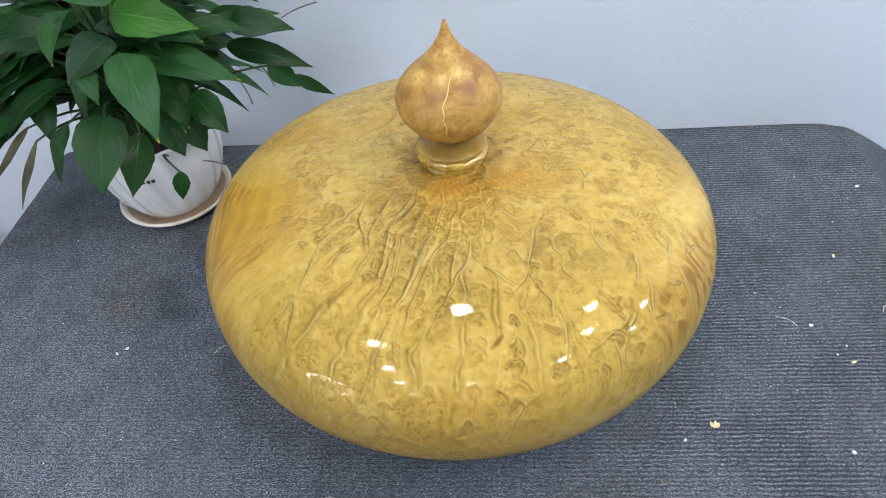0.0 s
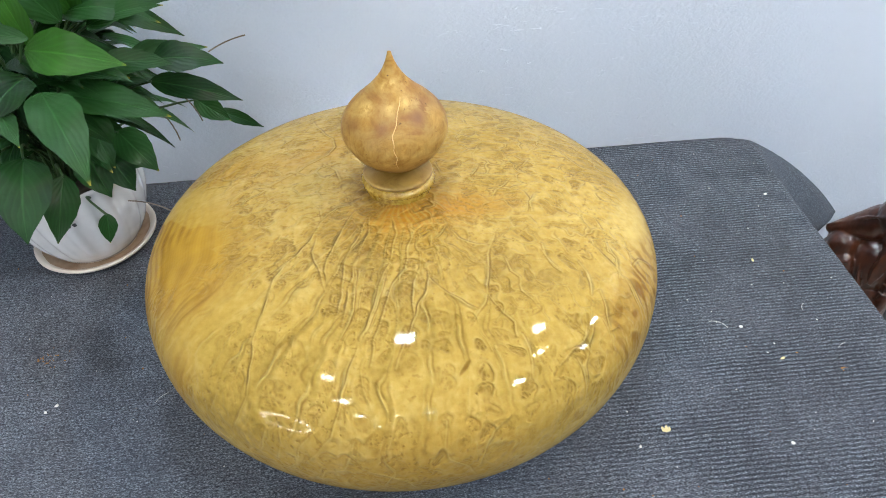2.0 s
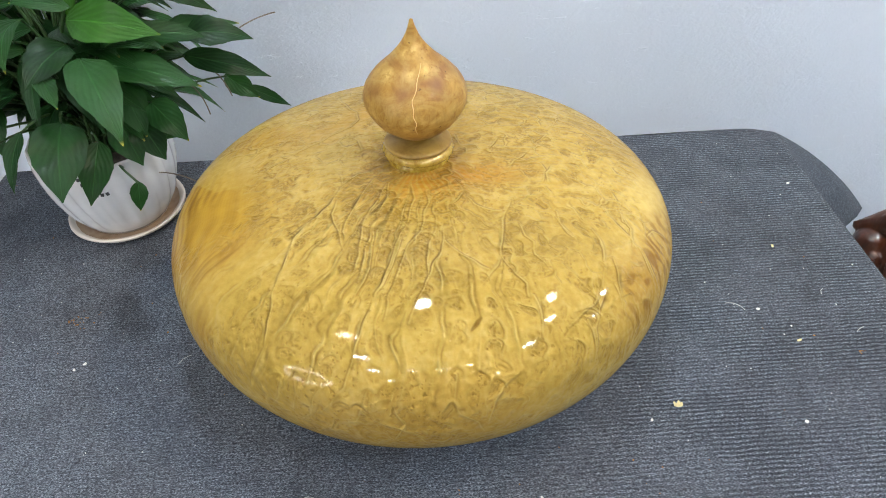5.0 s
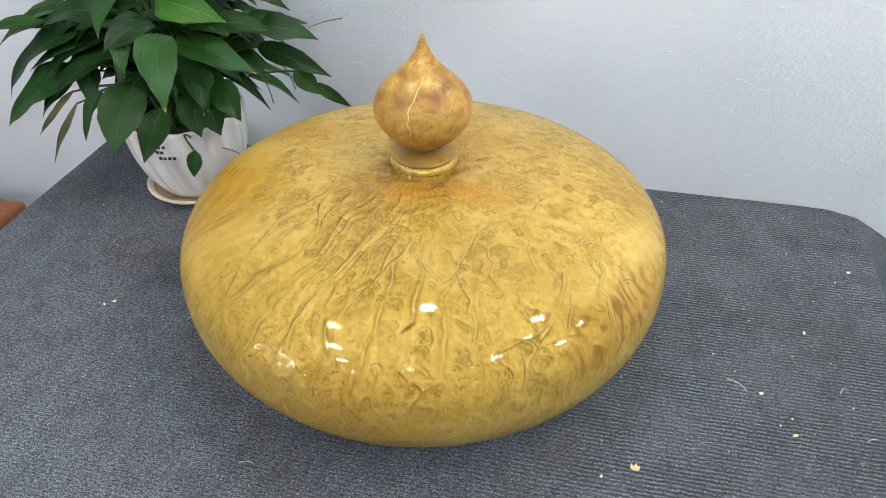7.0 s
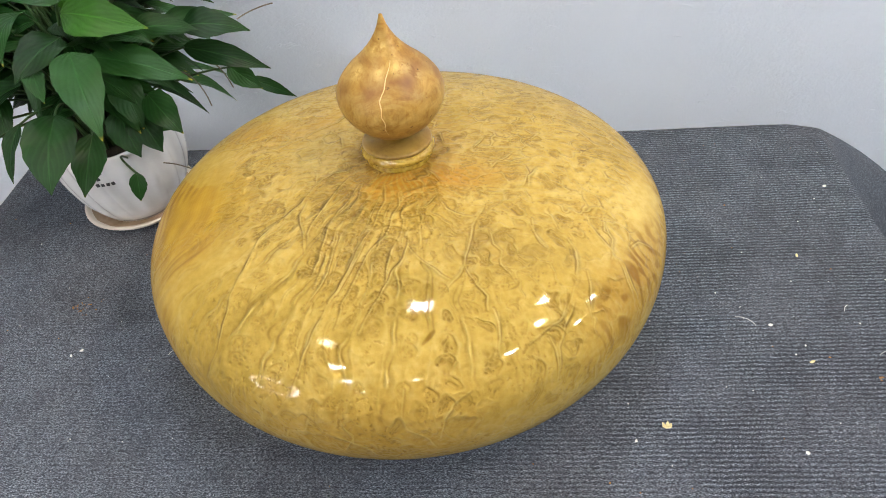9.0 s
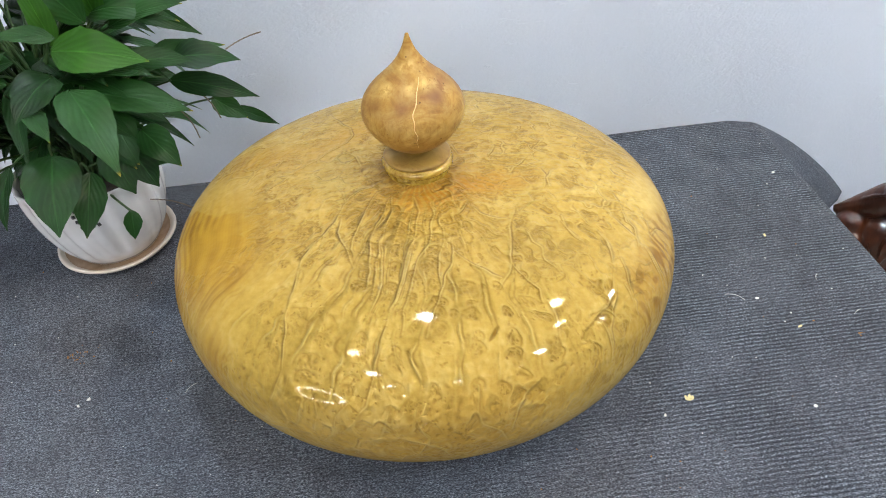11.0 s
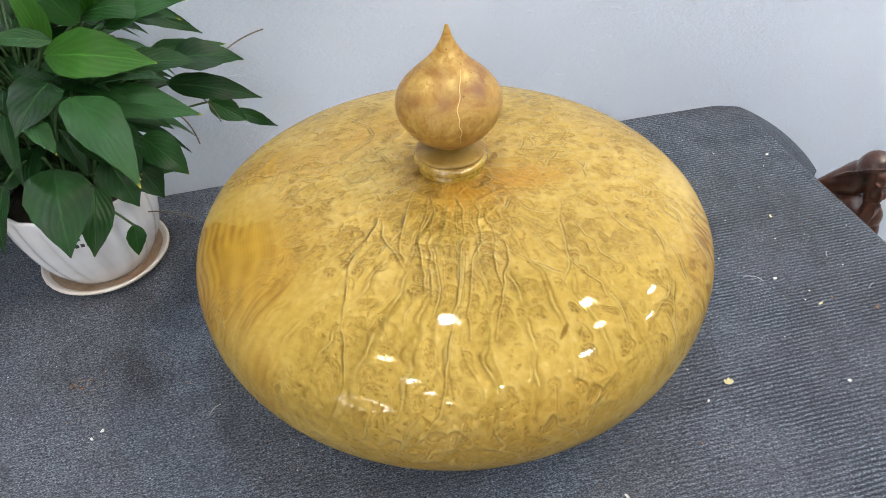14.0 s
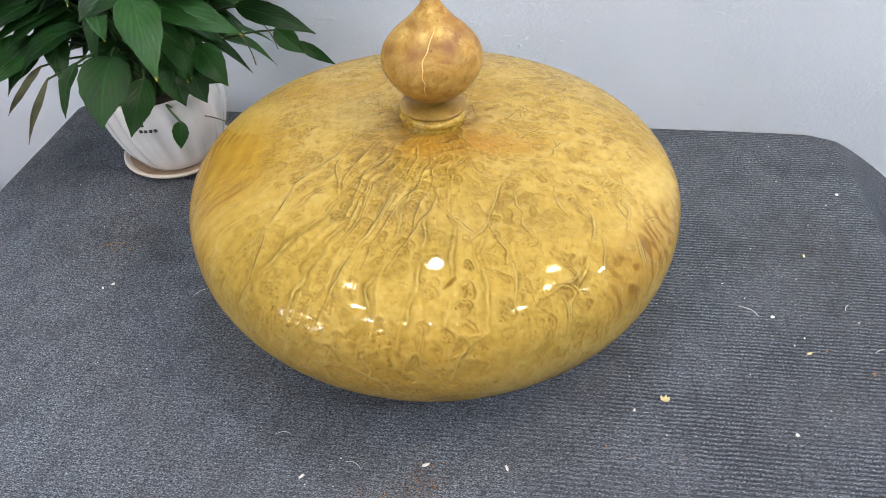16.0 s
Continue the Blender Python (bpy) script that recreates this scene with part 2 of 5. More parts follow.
WALL, CEIL, FLOOR, CLOTH = mat_wall(), mat_ceiling(), mat_floor(), mat_cloth()
BURL, KNOB, COLLAR, GLUE, CRACK = mat_burl(), mat_knob(), mat_collar(), mat_glue(), mat_crack()
LEAF = mat_leaf("dark_green_leaf", (0.003, 0.016, 0.005), (0.021, 0.076, 0.018), (0.05, 0.18, 0.02))
FRESH = mat_leaf("fresh_green_leaf", (0.020, 0.082, 0.010), (0.042, 0.135, 0.018), (0.09, 0.26, 0.02))
DRY = mat_simple("withered_leaf", (0.035, 0.035, 0.015), (0.07, 0.075, 0.03), 60, 0.7)
STALK = mat_simple("green_stalk", (0.016, 0.045, 0.012), (0.05, 0.11, 0.03), 40, 0.45)
TWIG = mat_simple("dry_twig", (0.10, 0.08, 0.06), (0.22, 0.18, 0.14), 60, 0.8)
SOIL = mat_simple("potting_soil", (0.02, 0.015, 0.01), (0.06, 0.045, 0.03), 70, 0.95, 0.9, 0.006)
GLAZE = mat_simple("white_glazed_ceramic", (0.70, 0.70, 0.70), (0.78, 0.78, 0.78), 18, 0.25, 0.05, 0.001, Coat_Weight=0.5, Coat_Roughness=0.1)
SAUCER = mat_simple("cream_saucer_glaze", (0.62, 0.56, 0.49), (0.72, 0.68, 0.62), 14, 0.35, 0.1)
STAIN = mat_simple("water_stain", (0.27, 0.17, 0.10), (0.47, 0.36, 0.26), 30, 0.6)
INK = mat_simple("dark_ink", (0.02, 0.02, 0.025), (0.05, 0.05, 0.055), 60, 0.6)
ROSEWOOD = mat_simple("polished_dark_rosewood", (0.010, 0.003, 0.0015), (0.095, 0.026, 0.009), 30, 0.30, 0.5, 0.0025, (1, 1, 0.5), Coat_Weight=0.6, Coat_Roughness=0.10)
BLACKWOOD = mat_simple("black_lacquer_wood", (0.006, 0.005, 0.005), (0.016, 0.013, 0.012), 30, 0.3)
BENCHWOOD = mat_simple("orange_brown_varnished_wood", (0.19, 0.060, 0.022), (0.30, 0.105, 0.040), 18, 0.35, 0.1, 0.001, (1, 6, 1))
BENCHDARK = mat_simple("dark_brown_varnished_wood", (0.035, 0.010, 0.006), (0.075, 0.022, 0.012), 18, 0.35)
TABLEWOOD = mat_simple("plain_table_wood", (0.28, 0.18, 0.09), (0.38, 0.26, 0.14), 12, 0.5, 0.1, 0.001, (1, 8, 8))
CRUMB = mat_simple("white_crumb", (0.66, 0.66, 0.62), (0.80, 0.80, 0.77), 200, 0.8)
CHIP = mat_simple("pale_wood_chip", (0.62, 0.52, 0.22), (0.78, 0.70, 0.40), 150, 0.7)
SAWDUST = mat_simple("brown_sawdust", (0.20, 0.085, 0.02), (0.42, 0.21, 0.06), 150, 0.9)
HOUSING = mat_simple("white_lamp_housing", (0.7, 0.7, 0.7), (0.78, 0.78, 0.78), 10, 0.5)
LED_BACK = mat_lamp("bright_white_led_diffuser", (0.82, 0.915, 0.985), WHITE_LAMP * 2.25)
WARM_BACK = mat_lamp("bright_warm_led_diffuser", (1.0, 0.82, 0.60), WARM_LAMP * 2.0)
LED_DIM = mat_lamp("soft_white_led_diffuser", (0.82, 0.915, 0.985), WHITE_LAMP * 0.54)
LED_SIDE = mat_lamp("strong_white_led_diffuser", (0.82, 0.915, 0.985), WHITE_LAMP * 1.4)
WARM_DIM = mat_lamp("soft_warm_led_diffuser", (1.0, 0.80, 0.56), WARM_LAMP * 0.6)
LED = mat_lamp("white_led_diffuser", (0.82, 0.915, 0.985), WHITE_LAMP)
WARM = mat_lamp("warm_led_diffuser", (1.0, 0.80, 0.56), WARM_LAMP)
RING = mat_lamp("ring_led_diffuser", (1.0, 0.96, 0.93), RING_LAMP)
METAL = mat_simple("black_metal", (0.02, 0.02, 0.02), (0.04, 0.04, 0.04), 30, 0.4)


# ---- mesh helpers ----
def thing(name, label, category, group="", kind="", at=(0, 0, 0)):
    ob = new(name)
    ob.location = at
    return tagged(ob, label, category, group, kind)


def mesh_of(bm, material, smooth=True):
    me = bpy.data.meshes.new("m")
    bm.normal_update()
    bm.to_mesh(me)
    bm.free()
    if material:
        me.materials.append(material)
    for f in me.polygons:
        f.use_smooth = smooth
    return me


def part(name, bm, material, parent=None, label="", smooth=True):
    ob = new(name, mesh_of(bm, material, smooth))
    if parent:
        ob.parent = parent
    if label:
        tagged(ob, label)
    return ob


def box(bm, x0, x1, y0, y1, z0, z1, bevel=0.0):
    made = bmesh.ops.create_cube(bm, size=1.0)["verts"]
    for v in made:
        v.co = Vector(((x0 + x1) / 2 + v.co.x * (x1 - x0), (y0 + y1) / 2 + v.co.y * (y1 - y0), (z0 + z1) / 2 + v.co.z * (z1 - z0)))
    if bevel:
        edges = {e for v in made for e in v.link_edges}
        bmesh.ops.bevel(bm, geom=list(edges), offset=bevel, segments=2, affect="EDGES", profile=0.6)
    return bm


def lathe(profile, seg=64, wobble=None, close=True):
    """A bmesh turned round z from (r, z) pairs; ends at r = 0 are closed to a point."""
    bm = bmesh.new()
    rings = []
    for r, z in profile:
        if r < 1e-6:
            rings.append([bm.verts.new((0, 0, z))])
        else:
            ring = []
            for i in range(seg):
                a = 2 * math.pi * i / seg
                k = wobble(a, r, z) if wobble else 1.0
                ring.append(bm.verts.new((r * k * math.cos(a), r * k * math.sin(a), z)))
            rings.append(ring)
    for a, b in zip(rings, rings[1:]):
        for i in range(seg):
            j = (i + 1) % seg
            q = [a[i % len(a)], a[j % len(a)], b[j % len(b)], b[i % len(b)]]
            q = list(dict.fromkeys(q))
            if len(q) > 2:
                bm.faces.new(q)
    bmesh.ops.recalc_face_normals(bm, faces=bm.faces)
    return bm


def tube(bm, points, radii, seg=8):
    """A tube along points, with capped ends."""
    rings = []
    n = len(points)
    for i, p in enumerate(points):
        d = (points[min(i + 1, n - 1)] - points[max(i - 1, 0)]).normalized()
        side = d.cross(Vector((0.3, 0.2, 1))).normalized()
        up = side.cross(d)
        rings.append([bm.verts.new(p + (side * math.cos(2 * math.pi * k / seg) + up * math.sin(2 * math.pi * k / seg)) * radii[i]) for k in range(seg)])
    for a, b in zip(rings, rings[1:]):
        for k in range(seg):
            bm.faces.new((a[k], a[(k + 1) % seg], b[(k + 1) % seg], b[k]))
    bm.faces.new(rings[0])
    bm.faces.new(rings[-1][::-1])
    return bm


def bezier(a, b, c, n):
    return [a * (1 - t) ** 2 + b * 2 * t * (1 - t) + c * t * t for t in (i / (n - 1) for i in range(n))]


# ---- the room ----
X0, X1, Y0, Y1, T = -7.5, 5.0, -7.5, 1.361, 0.12


def slab(name, label, category, material, *dims):
    ob = part(name, box(bmesh.new(), *dims), material, smooth=False)
    return tagged(ob, label, category, kind="structure")


slab("wall_north", "white roughly trowelled plaster wall behind the table", "wall", WALL, X0 - T, X1 + T, Y1, Y1 + T, 0, CEILING)
slab("wall_south", "plain white plaster wall closing the room", "wall", WALL, X0 - T, X1 + T, Y0 - T, Y0, 0, CEILING)
slab("wall_west", "plain white plaster wall closing the room", "wall", WALL, X0 - T, X0, Y0, Y1, 0, CEILING)
slab("wall_east", "plain white plaster wall closing the room", "wall", WALL, X1, X1 + T, Y0, Y1, 0, CEILING)
slab("floor", "grey square floor tiles of the room", "floor", FLOOR, X0 - T, X1 + T, Y0 - T, Y1 + T, -0.1, 0)
slab("ceiling", "plain white painted ceiling with panel lamps", "ceiling", CEIL, X0 - T, X1 + T, Y0 - T, Y1 + T, CEILING, CEILING + 0.1)


# ---- lamps ----
def panel_lamp(x, y, w, d, emitter, label, round_=False):
    t = thing("ceiling_light", label, "ceiling light", "ceiling lights", at=(x, y, CEILING))
    if round_:
        r = w / 2
        part("frame", lathe([(r * 0.86, -0.012), (r * 0.9, -0.022), (r, -0.02), (r * 1.06, 0.0)], 32), HOUSING, t)
        part("diffuser", lathe([(0, -0.012), (r * 0.5, -0.0125), (r * 0.87, -0.012)], 32), emitter, t)
    else:
        bm = bmesh.new()
        g = 0.015
        for q in ((-w / 2 - g, -w / 2, -d / 2 - g, d / 2 + g), (w / 2, w / 2 + g, -d / 2 - g, d / 2 + g), (-w / 2, w / 2, -d / 2 - g, -d / 2), (-w / 2, w / 2, d / 2, d / 2 + g)):
            box(bm, *q, -0.02, 0.0)
        part("frame", bm, HOUSING, t, smooth=False)
        part("diffuser", box(bmesh.new(), -w / 2, w / 2, -d / 2, d / 2, -0.014, -0.004), emitter, t, smooth=False)
    return t


COOL = "square cool white LED panel on the ceiling"
SPOT = "round warm white LED downlight in the ceiling"
for x, y, w, d in ((-0.05, 0.97, 0.120, 0.145), (-0.90, -0.47, 0.22, 0.20), (-0.93, -1.28, 0.24, 0.20), (1.42, -0.56, 0.23, 0.22),
                   (2.65, 0.80, 0.26, 0.18), (3.06, -0.05, 0.24, 0.18), (0.18, -1.26, 0.16, 0.12), (1.87, -3.08, 0.2, 0.2), (-0.95, -2.5, 0.2, 0.2), (-6.0, 0.95, 0.24, 0.18)):
    panel_lamp(x, y, w * 0.80, d * 0.80, LED_BACK if y > 0.9 and x > -1 else LED_DIM if x < 0 else LED_SIDE if x > 1 else LED, COOL)
for x, y in ((1.20, 0.85), (1.43, 0.30), (-0.85, 0.30), (-0.31, -1.29), (0.60, -1.16), (1.32, -1.22)):
    panel_lamp(x, y, (0.20 if x < 0 else 0.165) if y > 0 else 0.095, 0.2, WARM_DIM if x < -0.5 else WARM_BACK if y > 0 else WARM, SPOT, True)


def ring_lamp(centre, toward, radius):
    """An upright ring lamp on a thin stand."""
    c = Vector(centre)
    t = thing("ring_lamp", "warm white LED ring lamp on a thin black stand", "lamp", at=(c.x, c.y, 0))
    z = (Vector(toward) - c).normalized()
    x = Vector((0, 0, 1)).cross(z).normalized()
    y = z.cross(x)
    bm = bmesh.new()
    n, m = 64, 10
    rings = []
    for i in range(n):
        a = 2 * math.pi * i / n
        out = x * math.cos(a) * 1.0 + y * math.sin(a)
        rings.append([bm.verts.new(Vector((0, 0, c.z)) + out * (radius + 0.017 * math.cos(2 * math.pi * k / m)) + z * 0.017 * math.sin(2 * math.pi * k / m)) for k in range(m)])
    for i in range(n):
        for k in range(m):
            bm.faces.new((rings[i][k], rings[(i + 1) % n][k], rings[(i + 1) % n][(k + 1) % m], rings[i][(k + 1) % m]))
    bmesh.ops.recalc_face_normals(bm, faces=bm.faces)
    part("light_ring", bm, RING, t)
    part("pole", tube(bmesh.new(), [Vector((0, 0, 0.02)), Vector((0, 0, c.z - radius - 0.01))], [0.011, 0.009], 12), METAL, t)
    part("foot", lathe([(0, 0.03), (0.02, 0.03), (0.13, 0.012), (0.14, 0.0), (0, 0)], 32), METAL, t)


ring_lamp((-1.62, -0.86, 1.36), (-0.2, 0.47, 0.96), 0.34)


# ---- the table and its cloth ----
TOP = 0.75
TX0, TX1, TY0, TY1 = -0.865, 0.690, 0.20, 1.185


def table():
    t = thing("table", "plain wooden table under the grey cloth", "table", at=((TX0 + TX1) / 2, (TY0 + TY1) / 2, 0))
    w, d = (TX1 - TX0) / 2 - 0.03, (TY1 - TY0) / 2 - 0.03
    part("tabletop", box(bmesh.new(), -w, w, -d, d, TOP - 0.034, TOP - 0.006, 0.004), TABLEWOOD, t, smooth=False)
    for sx in (-1, 1):
        for sy in (-1, 1):
            x, y = sx * (w - 0.06), sy * (d - 0.06)
            part("leg", box(bmesh.new(), x - 0.025, x + 0.025, y - 0.025, y + 0.025, 0, TOP - 0.036, 0.003), TABLEWOOD, t, smooth=False)


table()


def tablecloth():
    """One sheet laid over the top: it ends along the back edge, hangs down on the other sides, and stands off stiffly at the back corner."""
    drop, long_drop, rr, step = 0.305, 0.387, 0.034, 0.0119
    us = np.arange(TX0 - drop, TX1 + long_drop + 1e-6, step)
    vs = np.arange(TY0 - drop, TY1 + 0.014, step)
    verts, uvs = [], []
    for v in vs:
        for u in us:
            dx = min(0, u - TX0) + max(0, u - TX1)
            dy = min(0, v - TY0)
            d = math.hypot(dx, dy)
            bx, by = u - dx, v - dy
            soft = 0.0016 * noise.noise(Vector((u * 5, v * 5, 0))) + 0.0007 * noise.noise(Vector((u * 21, v * 21, 3)))
            edge = max(0.0, min(u - TX0, TX1 - u, v - TY0, TY1 - v))
            curl = 0.0012 * math.exp(-edge / 0.03) + 8.0 * max(0.0, v - TY1 + 0.004) ** 2 + 0.009 * math.exp(-(max(0.0, TX1 - u) ** 2 + (TY1 - v) ** 2) / 0.0008)
            if d == 0:
                x, y, z = u, v, TOP + soft - curl
            else:
                ang = min(d / rr, math.pi / 2)
                out = rr * math.sin(ang)
                down = rr * (1 - math.cos(ang)) + max(0, d - rr * math.pi / 2)
                nx, ny = dx / d, dy / d
                corner = min(abs(dx), abs(dy)) / max(d, 1e-6)
                hang = max(0, d - rr)
                out += hang * corner * 0.30 + hang * 0.05 + 0.010 * min(1, hang / 0.2) * math.sin((u + v * 0.7) * 19)
                if dx > 0 and dy == 0:
                    # the stiff sheet turns from slanting at the back to hanging further along
                    turn = radians(60) * (1 - math.exp(-max(0.0, TY1 - v) / 0.09)) * min(1.0, d / 0.03)
                    o1, d1 = 0.92 * d - 0.40 * d * d, 0.47 * d + 0.41 * d * d - 0.004 * min(1.0, d / 0.02)
                    o1, d1 = o1 * math.cos(turn) - d1 * math.sin(turn), o1 * math.sin(turn) + d1 * math.cos(turn)
                    keep = min(1.0, max(0.0, (v - TY0) / 0.25))
                    out, down = out * (1 - keep) + max(o1, 0.02 * min(1.0, d / 0.05)) * keep, down * (1 - keep) + d1 * keep
                x, y, z = bx + nx * out, by + ny * out, TOP - curl - down + soft
            verts.append((x, min(y, Y1 - 0.02), max(z, 0.012)))
            uvs.append((u, v))
    nu, nv = len(us), len(vs)
    faces = [(j * nu + i, j * nu + i + 1, (j + 1) * nu + i + 1, (j + 1) * nu + i) for j in range(nv - 1) for i in range(nu - 1)]
    me = bpy.data.meshes.new("tablecloth")
    me.from_pydata(verts, [], faces)
    layer = me.uv_layers.new(name="UVMap")
    idx = np.zeros(len(me.loops), dtype=np.int32)
    me.loops.foreach_get("vertex_index", idx)
    layer.data.foreach_set("uv", np.array(uvs, dtype=np.float32)[idx].ravel())
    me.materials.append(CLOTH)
    me.polygons.foreach_set("use_smooth", [True] * len(me.polygons))
    ob = new("tablecloth", me)
    mod = ob.modifiers.new("thickness", "SOLIDIFY")
    mod.thickness, mod.offset = 0.004, -1
    tagged(ob, "ribbed dark blue-grey felt cloth draped over the table", "tablecloth")


tablecloth()


# ---- the burl vessel ----
VX, VY, LEAN_X, LEAN_Y = -0.0381, 0.7562, 0.0085, 0.0290
VR, VE, VUP, VDOWN = 0.3448, 0.1517, 0.1141, 0.1875   # widest radius, its height, rise above and fall below it
VFOOT = 0.004


def upper(r):
    return VE + VUP * max(0.0, 1 - (r / VR) ** 3.2964) ** (1 / 2.7211) + 0.0082 * math.exp(-(r / 0.2) ** 3)


def lower(r):
    return max(VFOOT, VE - VDOWN * max(0.0, 1 - (r / VR) ** 2.2832) ** 0.5)


# The figure of the wood is drawn on a flat chart of the surface: distance and direction from the top.
CH, CN = 0.64, 1700
rng = np.random.RandomState(11)
axis = (np.arange(CN) + 0.5) / CN * 2 * CH - CH
GX, GY = np.meshgrid(axis, axis)
GS, GA = np.hypot(GX, GY), np.arctan2(GY, GX)
FREQ = np.hypot(*np.meshgrid(np.fft.fftfreq(CN, 2 * CH / CN), np.fft.fftfreq(CN, 2 * CH / CN)))


def cloud(size):
    """Smooth random field, about 0 with spread 1, with blotches of that size in metres."""
    f = np.fft.fft2(rng.standard_normal((CN, CN))) * np.exp(-(FREQ * size * 2.2) ** 2)
    f = np.real(np.fft.ifft2(f))
    return f / f.std()


def step01(x, a, b):
    t = np.clip((x - a) / (b - a), 0, 1)
    return t * t * (3 - 2 * t)


WX, WY = cloud(0.035), cloud(0.035)
WX2, WY2 = cloud(0.012), cloud(0.012)
PX, PY = GX + WX * 0.0042 + WX2 * 0.0010, GY + WY * 0.0042 + WY2 * 0.0010


def blob(x, y, rx, ry, turn=0.0, hard=0.25):
    """A warped oval patch: 1 inside, 0 outside."""
    c, s = math.cos(radians(turn)), math.sin(radians(turn))
    dx, dy = PX - x, PY - y
    d = np.hypot((dx * c + dy * s) / rx, (dy * c - dx * s) / ry)
    return 1 - step01(d, 1 - hard, 1 + hard)


# how far the figure is drawn out along the fall of the surface: most on the front face
FRONT = np.exp(-((np.degrees(GA) + 108) / 36.0) ** 4) * step01(GS, 0.07, 0.16) * (1 - step01(GS, 0.33, 0.40))
SMOOTH = np.clip(blob(-0.300, -0.02, 0.085, 0.105, 20, 0.2) + blob(0.315, -0.06, 0.035, 0.085, 0, 0.4) + blob(-0.25, -0.19, 0.07, 0.05, 35, 0.4), 0, 1)


def at_chart(field, x, y):
    i, j = int((y + CH) / (2 * CH) * CN), int((x + CH) / (2 * CH) * CN)
    return field[min(max(i, 0), CN - 1), min(max(j, 0), CN - 1)]


def cells():
    """Nearest and second nearest distances to scattered cell centres, with cells drawn out radially on the front."""
    near, second = np.full((CN, CN), 9.0), np.full((CN, CN), 9.0)
    centres = []
    for _ in range(12000):
        s = 0.03 + 0.58 * math.sqrt(rng.rand())
        a = rng.rand() * 2 * math.pi
        x, y = s * math.cos(a), s * math.sin(a)
        fr = at_chart(FRONT, x, y)
        k = 1.2 + 5.5 * fr
        size = 0.017 + 0.014 * rng.rand() ** 2 + 0.002 * fr + (0.006 if s > 0.36 else 0.0)
        ux, uy = math.cos(a), math.sin(a)
        ok = True
        for cx, cy, cux, cuy, ck, cs in centres:
            dx, dy = x - cx, y - cy
            rad, tan = (dx * ux + dy * uy) / k, dy * ux - dx * uy
            if rad * rad + tan * tan < (0.5 * (size + cs)) ** 2:
                ok = False
                break
        if ok:
            centres.append((x, y, ux, uy, k, size))
    for x, y, ux, uy, k, size in centres:
        reach = 0.04 * k + 0.02
        i0, i1 = [int(np.clip((y + q + CH) / (2 * CH) * CN, 0, CN)) for q in (-reach, reach)]
        j0, j1 = [int(np.clip((x + q + CH) / (2 * CH) * CN, 0, CN)) for q in (-reach, reach)]
        if i1 <= i0 or j1 <= j0:
            continue
        dx, dy = PX[i0:i1, j0:j1] - x, PY[i0:i1, j0:j1] - y
        d = np.hypot((dx * ux + dy * uy) / k, dy * ux - dx * uy)
        n, s2 = near[i0:i1, j0:j1], second[i0:i1, j0:j1]
        second[i0:i1, j0:j1] = np.where(d < n, n, np.minimum(s2, d))
        near[i0:i1, j0:j1] = np.minimum(n, d)
    return near, second, centres


WX3, WY3 = cloud(0.009), cloud(0.009)
PX, PY = PX + 0.0026 * WX3 * (1 - FRONT), PY + 0.0026 * WY3 * (1 - FRONT)
F1, F2, CELLS = cells()
GAP = np.clip(F2 - F1, 0, 0.05)
# the long veins of the front and top are laid singly below, so the loose network fades there
LAID = np.exp(-((np.degrees(GA) + 95) / 72.0) ** 6) * step01(GS, 0.05, 0.09) * (1 - step01(GS, 0.36, 0.42))
FADE = np.clip(0.55 + 0.36 * cloud(0.022) + 0.36 * cloud(0.008), 0.0, 1.0) * (1 - 0.92 * SMOOTH) * (1 - 0.60 * LAID) * (1 - 0.10 * step01(GY, -0.10, 0.02))
VEIN = np.exp(-(GAP / 0.0017) ** 2) * FADE * 0.6
# dark lines beside the veins: the ridges' shade put into the colour
RIDGE_SHADE = np.exp(-((GAP - 0.0030) / 0.0016) ** 2) * FADE * 0.8 * np.clip(0.5 + 0.8 * WX2, 0, 1)
RIDGE = np.exp(-(GAP / 0.0042) ** 2) * FADE
HALO = np.exp(-(GAP / 0.009) ** 2) * FADE


